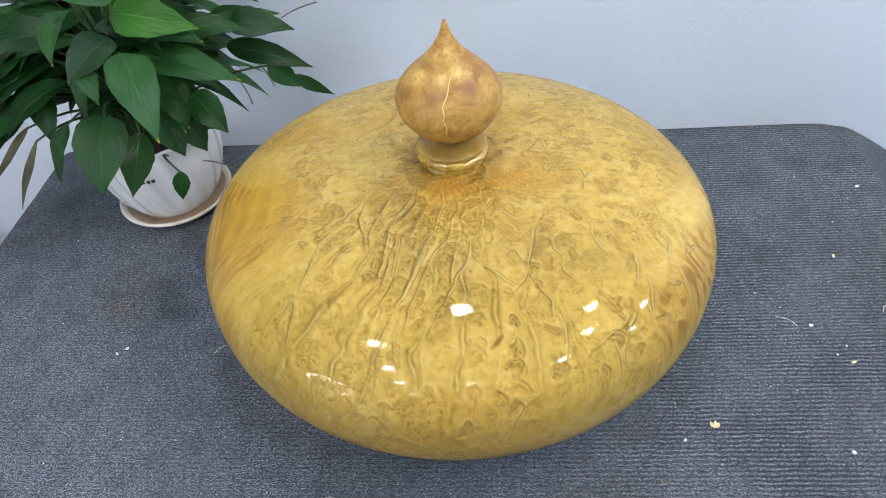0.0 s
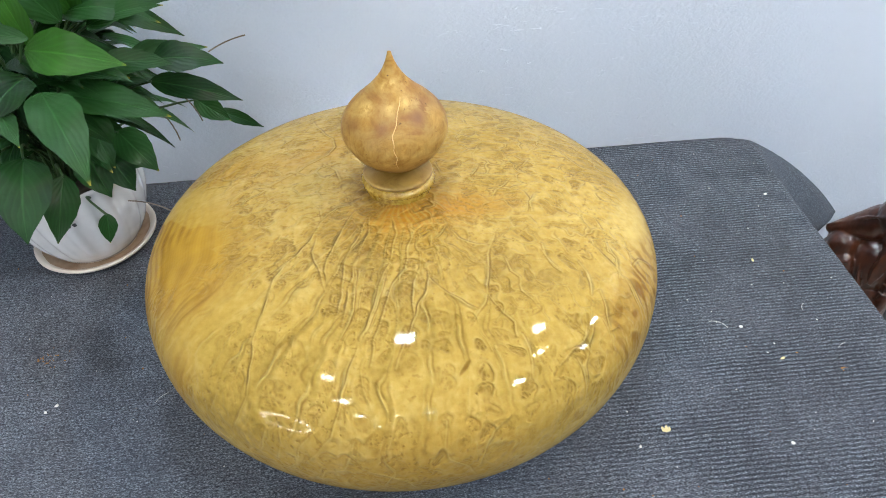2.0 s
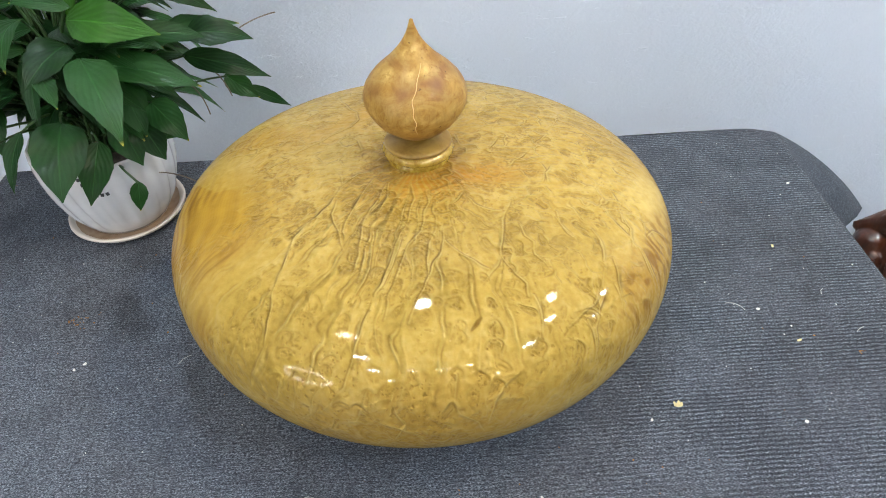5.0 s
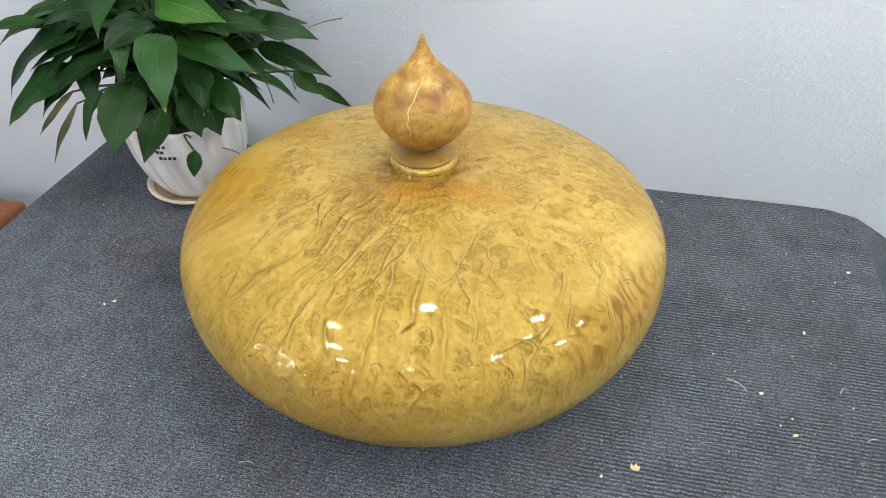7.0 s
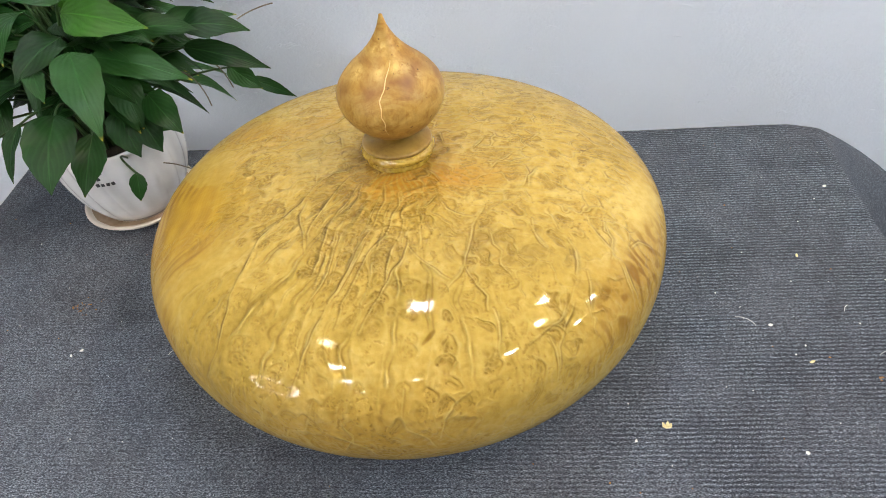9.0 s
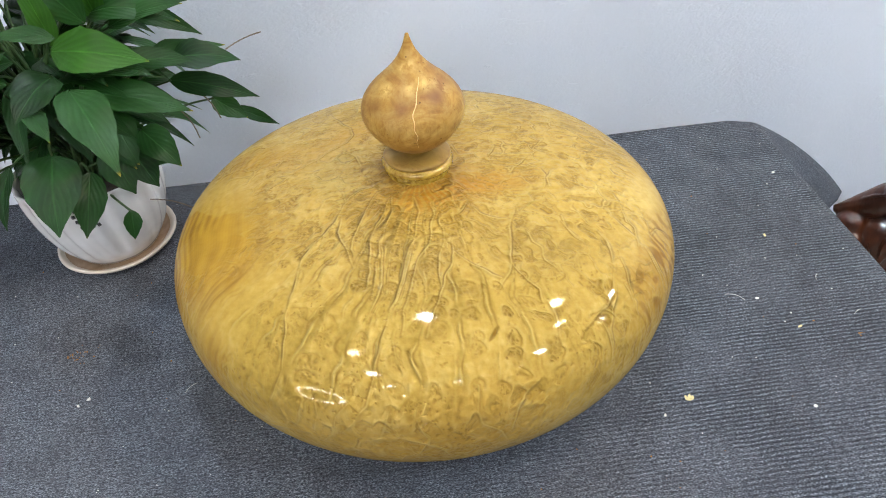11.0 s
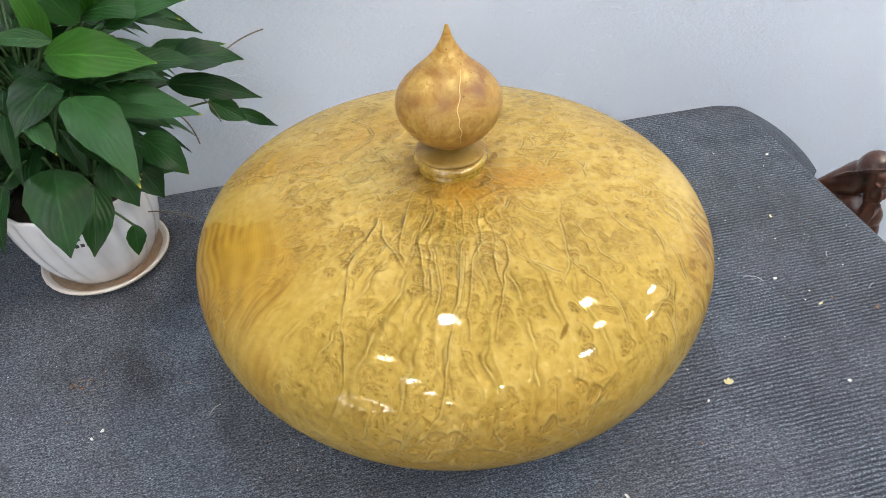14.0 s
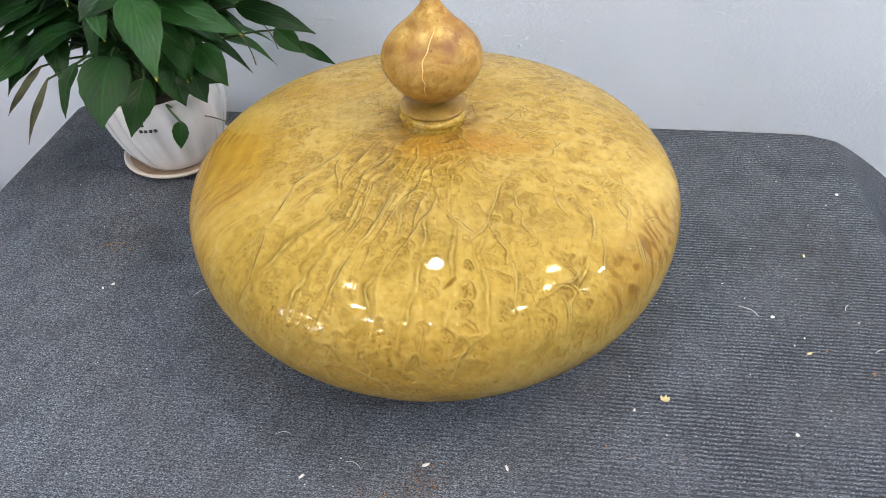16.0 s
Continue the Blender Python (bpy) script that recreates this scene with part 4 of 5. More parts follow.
def vessel():
    t = thing("lidded_vessel", "large squat golden burl wood vessel with glossy lacquer", "vessel", at=(VX, VY, TOP))
    t.rotation_mode = "QUATERNION"
    t.rotation_quaternion = Vector((0, 0, 1)).rotation_difference(Vector((LEAN_X, LEAN_Y, 1)))
    rr = VR * np.sin(np.linspace(0, math.pi / 2, 700))
    line = [(r, upper(r)) for r in rr] + [(r, lower(r)) for r in rr[::-1][1:] if lower(r) > VFOOT + 1e-5]
    line = np.array(line)
    arc = np.r_[0, np.cumsum(np.hypot(np.diff(line[:, 0]), np.diff(line[:, 1])))]
    rows, cols = 600, 1900
    fine_s = np.linspace(0.004, arc[-1], 400)
    dense = np.cumsum(np.where((fine_s > 0.06) & (fine_s < 0.48), 1.0, 0.5))
    s = np.interp(np.linspace(dense[0], dense[-1], rows), dense, fine_s)
    pr, pz = np.interp(s, arc, line[:, 0]), np.interp(s, arc, line[:, 1])
    a = np.linspace(0, 2 * math.pi, cols, endpoint=False)
    a = a - 0.58 * np.cos(a)   # closer columns on the front
    S, A = np.meshgrid(s, a, indexing="ij")
    cx, cy = S * np.cos(A), S * np.sin(A)
    hgt = sample(RELIEF, cx, cy) * 0.00003
    nr, nz = np.gradient(pz, s), -np.gradient(pr, s)
    R = pr[:, None] - nr[:, None] * hgt * -1.0
    Z = pz[:, None] - nz[:, None] * hgt
    co = np.stack([R * np.cos(A), R * np.sin(A), Z], -1).reshape(-1, 3)
    co = np.vstack([co, [[0, 0, upper(0)], [0, 0, VFOOT]]])
    idx = np.arange(rows * cols).reshape(rows, cols)
    nxt = np.roll(idx, -1, axis=1)
    quads = np.stack([idx[:-1], idx[1:], nxt[1:], nxt[:-1]], -1).reshape(-1, 4)
    capt = np.stack([idx[0], nxt[0], np.full(cols, rows * cols)], -1)
    capb = np.stack([nxt[-1], idx[-1], np.full(cols, rows * cols + 1)], -1)
    me = bpy.data.meshes.new("body")
    nq, nt = len(quads), len(capt) * 2
    me.vertices.add(len(co))
    me.vertices.foreach_set("co", co.astype(np.float32).ravel())
    loops = np.concatenate([quads.ravel(), capt.ravel(), capb.ravel()]).astype(np.int32)
    me.loops.add(len(loops))
    me.loops.foreach_set("vertex_index", loops)
    me.polygons.add(nq + nt)
    starts = np.concatenate([np.arange(nq) * 4, nq * 4 + np.arange(nt) * 3]).astype(np.int32)
    me.polygons.foreach_set("loop_start", starts)
    me.update(calc_edges=True)
    me.validate()
    me.polygons.foreach_set("use_smooth", [True] * len(me.polygons))
    for name, field in (("tone", TONE), ("vein", VEIN), ("eye", EYE), ("heart", HEART), ("brown", BROWN), ("stripe", STRIPE), ("orange", ORANGE), ("relief", RELIEF), ("ridge_shade", RIDGE_SHADE), ("rim", RIM), ("lobe", LOBE)):
        at = me.attributes.new(name, "FLOAT", "POINT")
        vals = np.concatenate([sample(field, cx.ravel(), cy.ravel()), [0, 0]]).astype(np.float32)
        at.data.foreach_set("value", vals)
    me.materials.append(BURL)
    body = new("body", me)
    body.parent = t

    # the stopper: neck, collar, bead and a bulb drawn up to a point
    top = upper(0.0)
    stopper = new("stopper")
    stopper.parent = t
    stopper.location = (0, 0, top)
    tagged(stopper, "turned onion-shaped burl stopper with a pale crack")
    n = lambda ang, r, z: 1 + 0.006 * noise.noise(Vector((math.cos(ang) * 2, math.sin(ang) * 2, z * 30)))
    part("bead", lathe([(0.030, -0.004), (0.0415, -0.003), (0.0430, 0.000), (0.0425, 0.004), (0.0415, 0.006), (0.0448, 0.008), (0.0472, 0.011), (0.0470, 0.0150), (0.0446, 0.0182), (0.0405, 0.0190), (0.030, 0.0192)], 120, lambda ang, r, z: 1 + 0.030 * noise.noise(Vector((math.cos(ang) * 7, math.sin(ang) * 7, z * 160)))), GLUE, stopper, "uneven amber lacquer bead")
    part("collar", lathe([(0.026, 0.0180), (0.0410, 0.0184), (0.0432, 0.0196), (0.0443, 0.0215), (0.0440, 0.0232), (0.0420, 0.0246), (0.0360, 0.0256), (0.0240, 0.0262), (0.0140, 0.0268), (0.0115, 0.0285), (0.0110, 0.046), (0.0, 0.046)], 72, n), COLLAR, stopper, "turned flange disc")
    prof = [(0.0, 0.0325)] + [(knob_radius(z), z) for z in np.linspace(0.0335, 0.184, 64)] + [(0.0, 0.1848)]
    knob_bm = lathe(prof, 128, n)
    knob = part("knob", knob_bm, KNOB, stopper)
    me = knob.data
    sp, pu = me.attributes.new("spots", "FLOAT", "POINT"), me.attributes.new("purple", "FLOAT", "POINT")
    for v in me.vertices:
        h = (v.co.z - 0.033) / 0.151
        ang = math.atan2(v.co.y, v.co.x)
        gold = 0.0
        for az, zz, size in ((-97, 0.131, 0.0085), (-62, 0.133, 0.008), (-42, 0.131, 0.009), (-33, 0.124, 0.008), (-88, 0.153, 0.005), (-118, 0.150, 0.005), (-140, 0.128, 0.009), (150, 0.13, 0.009), (60, 0.13, 0.01), (100, 0.126, 0.009)):
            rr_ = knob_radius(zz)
            d = (v.co - Vector((rr_ * math.cos(radians(az)), rr_ * math.sin(radians(az)), zz))).length / size
            gold = max(gold, math.exp(-d ** 2.0) * (0.75 + 0.5 * noise.noise(v.co * 140)))
        sp.data[v.index].value = min(1, gold + 0.2 * max(0, 1 - ((h - 0.34) / 0.22) ** 2))
        pu.data[v.index].value = min(1, max(0, 1 - ((h - 0.60) / 0.17) ** 2) * max(0, 0.45 + 0.9 * noise.noise(v.co * 45 + Vector((3, 1, 0)))))
    # the crack wanders down one side of the bulb
    pts = []
    for i in range(26):
        z = 0.141 - 0.078 * i / 25
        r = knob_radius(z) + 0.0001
        ang = radians(-91 + 19 * math.exp(-i / 4.5) - 4 * math.exp(-((i - 11) / 5.0) ** 2) + 0.9 * math.sin(i * 1.1))
        pts.append(Vector((r * math.cos(ang), r * math.sin(ang), z)))
    part("crack", tube(bmesh.new(), pts, [0.0002 + 0.0004 * math.sin(math.pi * min(1, (i + 2) / 27)) for i in range(26)], 6), CRACK, stopper, "pale filled crack line")


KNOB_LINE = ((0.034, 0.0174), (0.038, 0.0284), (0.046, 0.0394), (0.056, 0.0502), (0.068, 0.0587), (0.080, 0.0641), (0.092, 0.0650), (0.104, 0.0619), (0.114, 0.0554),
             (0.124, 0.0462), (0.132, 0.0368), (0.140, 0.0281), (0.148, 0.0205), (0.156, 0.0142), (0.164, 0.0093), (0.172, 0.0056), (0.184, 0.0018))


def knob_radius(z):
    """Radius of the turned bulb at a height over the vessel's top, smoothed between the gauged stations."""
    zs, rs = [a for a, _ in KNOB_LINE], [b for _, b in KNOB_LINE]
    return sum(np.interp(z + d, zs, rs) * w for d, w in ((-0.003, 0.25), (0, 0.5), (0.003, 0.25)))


vessel()


# ---- the potted plant ----
PX0, PY0 = -0.580, 1.029


def saucer():
    z = TOP
    bm = lathe([(0.0, 0.002), (0.074, 0.0), (0.082, 0.002), (0.098, 0.012), (0.1035, 0.0175), (0.103, 0.0205), (0.0985, 0.0205), (0.094, 0.0165), (0.080, 0.008), (0.0, 0.007)], 72)
    t = thing("plant_saucer", "cream glazed saucer with brown water stains under the pot", "saucer", at=(PX0, PY0, z))
    part("dish", bm, SAUCER, t)
    part("stain", lathe([(0.070, 0.0088), (0.082, 0.0102), (0.0925, 0.0168)], 72, lambda a, r, z: 1 + 0.02 * noise.noise(Vector((math.cos(a) * 3, math.sin(a) * 3, r * 40)))), STAIN, t, "brown water stain ring")


saucer()


def pot():
    t = thing("flower_pot", "white glazed ceramic flower pot with slanting flutes", "flower pot", at=(PX0, PY0, TOP + 0.009))

    def flute(a, r, z):
        k = min(1.0, max(0.0, (z - 0.012) / 0.03)) * (1 if z < 0.150 else 0.5)
        w = math.sin(a * 19 + z * 24)
        return 1 + 0.020 * k * (abs(w) ** 0.7 * (1 if w > 0 else -1))

    out = [(0.0, 0.0), (0.066, 0.0), (0.072, 0.003), (0.080, 0.014), (0.090, 0.032), (0.099, 0.055), (0.106, 0.080), (0.110, 0.100), (0.1125, 0.122), (0.1138, 0.142), (0.1140, 0.160), (0.1130, 0.1640), (0.1095, 0.1640), (0.106, 0.158), (0.103, 0.130), (0.101, 0.128)]
    fine = []
    for (r0, z0), (r1, z1) in zip(out, out[1:]):
        m = max(1, int(math.hypot(r1 - r0, z1 - z0) / 0.006))
        fine += [(r0 + (r1 - r0) * i / m, z0 + (z1 - z0) * i / m) for i in range(m)]
    fine.append(out[-1])
    part("shell", lathe(fine, 228, flute), GLAZE, t)
    part("soil", lathe([(0.0, 0.142), (0.05, 0.143), (0.1035, 0.138)], 40, lambda a, r, z: 1.0), SOIL, t, "dark potting soil")
    # three short lines of unreadable script, as plain bars set on the glaze
    for row, (z, n, w) in enumerate(((0.152, 2, 0.006), (0.141, 3, 0.005), (0.130, 2, 0.006), (0.117, 4, 0.005))):
        for i in range(n):
            a = radians(-89 + i * 4.2 + row * 1.2)
            r = np.interp(z, [0.055, 0.080, 0.1, 0.122, 0.142], [0.099, 0.106, 0.110, 0.1125, 0.1138]) * 1.022
            bm = box(bmesh.new(), -w / 2, w / 2, -0.0008, 0.0012, -0.0026, 0.0026)
            bmesh.ops.transform(bm, matrix=Matrix.Translation((r * math.cos(a), r * math.sin(a), z)) @ Matrix.Rotation(a + math.pi / 2, 4, "Z") @ Matrix.Rotation(radians(12 * ((i * 7 + row) % 3 - 1)), 4, "Y"), verts=bm.verts)
            part("script_bar", bm, INK, t, "dark ink stroke", smooth=False)


pot()

plant = thing("peace_lily", "leafy dark green potted plant with drooping pointed leaves", "plant", at=(PX0, PY0, TOP + 0.135))
CROWN = Vector((PX0, PY0, TOP + 0.135))


def leaf(base, tip, width, face, arch=0.03, material=None, wave=0.18, fold=0.25, stalk=True, ripple=0.03, via=None):
    """A pointed leaf from base to tip; face: the way its upper side looks; arch: how far its midrib bows that way."""
    a, c, f = Vector(base), Vector(tip), Vector(face).normalized()
    b = (a + c) / 2 + f * arch * 2 if via is None else Vector(via) * 2 - (a + c) / 2
    n, m = 17, 9
    mid = bezier(a, b, c, n)
    bm = bmesh.new()
    uvl = bm.loops.layers.uv.new("UVMap")
    grid, uvs = [], []
    ph = random.random() * 6
    for i, p in enumerate(mid):
        t = i / (n - 1)
        d = (mid[min(i + 1, n - 1)] - mid[max(i - 1, 0)]).normalized()
        side = d.cross(f).normalized()
        up = side.cross(d).normalized()
        w = width / 2 * 0.95 * (math.sin(math.pi * min(1.0, t ** 0.70)) ** 1.02 * (1 - 0.10 * t)) if 0 < t < 1 else 0.0006
        w = max(w, 0.0006)
        row = []
        for j in range(m):
            u = j / (m - 1) * 2 - 1
            lift = fold * abs(u) ** 1.3 * w - 0.25 * fold * w * u * u + wave * w * abs(u) * math.sin(9 * t + ph + (1.7 if u > 0 else 0))
            row.append(bm.verts.new(p + side * u * w * (1 + ripple * math.sin(30 * t + u * 3)) + up * lift - CROWN))
            uvs.append((j / (m - 1), t))
        grid.append(row)
    look_up = {v: uvs[i * m + j] for i, row in enumerate(grid) for j, v in enumerate(row)}
    for i in range(n - 1):
        for j in range(m - 1):
            fc = bm.faces.new((grid[i][j], grid[i][j + 1], grid[i + 1][j + 1], grid[i + 1][j]))
            for lp in fc.loops:
                lp[uvl].uv = look_up[lp.vert]
    bmesh.ops.recalc_face_normals(bm, faces=bm.faces)
    ob = part("leaf", bm, material or LEAF, plant)
    if stalk:
        r = random.random() * 6.28
        root = CROWN + Vector((0.035 * math.cos(r), 0.035 * math.sin(r), -0.008))
        d0 = (mid[1] - mid[0]).normalized()
        reach = (a - root).length
        ctrl = Vector((root.x * 0.6 + a.x * 0.4, root.y * 0.6 + a.y * 0.4, root.z * 0.25 + a.z * 0.75 + 0.10 * reach)) - d0 * 0.012
        pts = bezier(root, ctrl, a + d0 * 0.004, 12)
        part("stalk", tube(bmesh.new(), [p - CROWN for p in pts], [0.0032 - 0.0016 * i / 11 for i in range(12)], 6), STALK, plant)
    return ob


leaf((-0.470, 0.860, 1.140), (-0.400, 0.740, 1.078), 0.066, (0.30, -0.45, 0.85), 0.018, fold=0.18)
leaf((-0.480, 0.915, 1.105), (-0.338, 0.900, 1.068), 0.058, (0.25, -0.55, 0.80), 0.012)
leaf((-0.504, 0.930, 1.163), (-0.372, 0.900, 1.148), 0.066, (0.15, -0.80, 0.60), 0.024, FRESH)
leaf((-0.500, 0.900, 1.142), (-0.528, 0.810, 1.124), 0.062, (0.25, -0.40, 0.88), 0.010)
leaf((-0.522, 0.845, 1.128), (-0.487, 0.790, 1.106), 0.030, (0.35, -0.6, 0.7), 0.006)
leaf((-0.516, 0.835, 1.062), (-0.504, 0.735, 1.000), 0.080, (0.25, -0.65, 0.72), 0.016, fold=0.15)
leaf((-0.486, 0.850, 1.020), (-0.500, 0.785, 0.955), 0.050, (0.35, -0.8, 0.45), 0.010)
leaf((-0.582, 0.845, 1.045), (-0.597, 0.790, 0.980), 0.030, (-0.2, -0.8, 0.5), 0.010)
leaf((-0.375, 1.000, 1.103), (-0.280, 1.020, 1.080), 0.050, (0.15, -0.62, 0.76), 0.016)
leaf((-0.420, 1.000, 1.095), (-0.300, 1.035, 1.100), 0.048, (0.1, -0.5, 0.85), 0.012)
leaf((-0.395, 1.020, 1.060), (-0.268, 1.030, 1.010), 0.044, (0.25, -0.70, 0.66), 0.014)
leaf((-0.350, 1.060, 1.003), (-0.300, 1.052, 0.962), 0.040, (0.25, -0.85, 0.4), 0.006)
leaf((-0.318, 1.055, 0.982), (-0.258, 1.090, 0.921), 0.024, (0.35, -0.75, 0.5), 0.004, stalk=False)
leaf((-0.430, 0.930, 1.033), (-0.378, 0.892, 0.985), 0.052, (0.35, -0.75, 0.5), 0.012)
leaf((-0.455, 0.925, 1.010), (-0.420, 0.890, 0.955), 0.058, (0.30, -0.8, 0.45), 0.010)
leaf((-0.485, 0.930, 1.010), (-0.455, 0.885, 0.950), 0.060, (0.25, -0.85, 0.45), 0.010)
leaf((-0.470, 0.945, 1.060), (-0.440, 0.900, 0.990), 0.056, (0.30, -0.8, 0.5), 0.008)
leaf((-0.679, 0.955, 1.092), (-0.858, 0.930, 0.959), 0.070, (-0.25, -0.55, 0.80), 0.030)
leaf((-0.665, 0.945, 1.050), (-0.775, 0.900, 0.945), 0.050, (-0.1, -0.7, 0.7), 0.016)
leaf((-0.640, 0.980, 1.060), (-0.740, 0.930, 0.985), 0.056, (-0.1, -0.7, 0.7), 0.016)
leaf((-0.690, 0.935, 1.029), (-0.858, 0.900, 0.917), 0.076, (-0.15, -0.65, 0.75), 0.022)
leaf((-0.661, 0.930, 1.047), (-0.659, 0.895, 0.975), 0.044, (0.2, -0.8, 0.5), 0.006)
leaf((-0.660, 0.870, 1.003), (-0.716, 0.828, 0.901), 0.012, (0.2, -0.9, 0.3), 0.012, DRY, 0.5)
leaf((-0.679, 0.890, 1.012), (-0.765, 0.870, 0.927), 0.014, (0.1, -0.9, 0.3), 0.010, DRY, 0.5)
leaf((-0.577, 0.920, 1.140), (-0.701, 0.900, 1.117), 0.060, (-0.05, -0.50, 0.86), 0.020)
leaf((-0.730, 0.980, 1.110), (-0.822, 0.980, 1.077), 0.040, (-0.1, -0.5, 0.86), 0.010)
leaf((-0.471, 1.000, 1.179), (-0.345, 1.000, 1.157), 0.050, (0.05, -0.60, 0.8), 0.030)
leaf((-0.427, 1.030, 1.170), (-0.327, 1.030, 1.122), 0.036, (0.10, -0.70, 0.7), 0.016)
leaf((-0.449, 1.000, 1.190), (-0.398, 1.000, 1.213), 0.026, (0.0, -0.9, 0.4), 0.004)
leaf((-0.504, 0.950, 1.160), (-0.515, 0.945, 1.285), 0.034, (0.5, -0.85, 0.2), 0.012, FRESH, fold=0.6)
leaf((-0.455, 1.000, 1.174), (-0.458, 0.990, 1.265), 0.042, (0.3, -0.9, 0.2), 0.010, FRESH, fold=0.4)
leaf((-0.461, 0.970, 1.180), (-0.510, 0.960, 1.265), 0.050, (0.2, -0.8, 0.5), 0.012)
leaf((-0.478, 0.905, 1.190), (-0.545, 0.890, 1.205), 0.026, (0.0, -0.7, 0.7), 0.010)
leaf((-0.480, 1.020, 1.200), (-0.375, 1.010, 1.232), 0.040, (0.1, -0.6, 0.8), 0.016)
leaf((-0.450, 1.040, 1.185), (-0.318, 1.050, 1.195), 0.040, (0.1, -0.6, 0.8), 0.018)
leaf((-0.440, 0.985, 1.165), (-0.330, 0.985, 1.188), 0.034, (0.0, -0.6, 0.8), 0.012)
leaf((-0.470, 1.050, 1.150), (-0.345, 1.070, 1.160), 0.046, (0.1, -0.6, 0.8), 0.014)
leaf((-0.490, 1.000, 1.215), (-0.420, 0.990, 1.262), 0.036, (0.1, -0.7, 0.7), 0.012)
leaf((-0.430, 0.960, 1.120), (-0.335, 0.965, 1.112), 0.044, (0.15, -0.6, 0.8), 0.012)
# the small leaf that hangs over the rim on its own stalk
hang = leaf((-0.470, 0.880, 0.926), (-0.478, 0.868, 0.878), 0.029, (0.35, -0.9, 0.2), 0.003, stalk=False)
part("stalk", tube(bmesh.new(), [p - CROWN for p in bezier(Vector((-0.520, 0.960, 0.892)), Vector((-0.500, 0.880, 0.975)), Vector((-0.470, 0.879, 0.924)), 12)], [0.0018] * 12, 6), STALK, plant)

# the rest of the clump: stalks rise from the crown and bend outwards
rl = random.Random(5)
for i in range(215):
    az = rl.uniform(0, 2 * math.pi)
    out = rl.uniform(0.03, 0.17)
    hgt = rl.uniform(0.10, 0.30) - out * 0.35
    base = CROWN + Vector((math.cos(az) * out, math.sin(az) * out * 0.9, hgt))
    ln = rl.uniform(0.10, 0.16)
    droop = rl.uniform(-0.75, 0.1)
    tip = base + Vector((math.cos(az + rl.uniform(-0.4, 0.4)), math.sin(az + rl.uniform(-0.4, 0.4)) * 0.8, droop)).normalized() * ln
    if tip.y > Y1 - 0.03:
        tip.y = Y1 - 0.03
    if tip.y < 0.87 or (tip.x > -0.38 and tip.z < 1.12) or (tip.x < -0.66 and tip.z < 1.02) or (tip.z < 0.95 and tip.y < 1.0):
        continue
    face = Vector((math.cos(az) * 0.35, math.sin(az) * 0.35 - 0.25, 0.85))
    leaf(base, tip, rl.uniform(0.034, 0.062), face, rl.uniform(0.008, 0.025), wave=rl.uniform(0.02, 0.10), fold=rl.uniform(0.15, 0.45))
# shaded leaves low in the clump
for i in range(34):
    base = CROWN + Vector((rl.uniform(-0.12, 0.02), rl.uniform(-0.09, 0.08), rl.uniform(0.09, 0.26)))
    tip = base + Vector((-rl.uniform(0.03, 0.11), -rl.uniform(-0.03, 0.06), -rl.uniform(0.0, 0.09)))
    leaf(base, tip, rl.uniform(0.040, 0.066), Vector((-0.2, -0.45, 0.85)), rl.uniform(0.008, 0.022), wave=rl.uniform(0.03, 0.10), fold=rl.uniform(0.15, 0.4))
# tall leaves at the back of the clump
for i in range(64):
    az = rl.uniform(0.0, 2 * math.pi)
    out = rl.uniform(0.02, 0.12)
    base = CROWN + Vector((math.cos(az) * out, math.sin(az) * out, rl.uniform(0.20, 0.33)))
    tip = base + Vector((math.cos(az), math.sin(az), rl.uniform(-0.3, 0.5))).normalized() * rl.uniform(0.10, 0.16)
    tip.y = min(tip.y, Y1 - 0.03)
    if tip.y < 0.90 or tip.x > -0.42:
        continue
    leaf(base, tip, rl.uniform(0.036, 0.060), Vector((math.cos(az) * 0.3, math.sin(az) * 0.3 - 0.4, 0.8)), rl.uniform(0.008, 0.022), wave=rl.uniform(0.03, 0.10), fold=rl.uniform(0.15, 0.4))
# bare stalks in the middle of the clump
for i in range(34):
    az, out = rl.uniform(0, 2 * math.pi), rl.uniform(0.01, 0.06)
    root = Vector((math.cos(az) * out * 0.7, math.sin(az) * out * 0.7, -0.008))
    end = Vector((math.cos(az) * (out + rl.uniform(0.03, 0.10)), math.sin(az) * (out + rl.uniform(0.02, 0.08)), rl.uniform(0.12, 0.24)))
    part("stalk", tube(bmesh.new(), bezier(root, Vector((root.x, root.y, end.z * 0.6)), end, 9), [0.0028 - 0.0012 * k / 8 for k in range(9)], 6), STALK, plant)
# dry wisps
for a, b, c in (((-0.300, 1.030, 1.095), (-0.275, 1.045, 1.105), (-0.245, 1.050, 1.108)), ((-0.405, 1.000, 1.030), (-0.375, 1.000, 1.020), (-0.372, 1.000, 0.965)), ((-0.470, 0.960, 0.885), (-0.430, 0.955, 0.885), (-0.400, 0.950, 0.860)), ((-0.375, 1.010, 1.050), (-0.345, 1.020, 1.040), (-0.335, 1.020, 0.985))):
    part("dry_wisp", tube(bmesh.new(), [p - CROWN for p in bezier(Vector(a), Vector(b), Vector(c), 8)], [0.0011] * 8, 5), TWIG, plant)


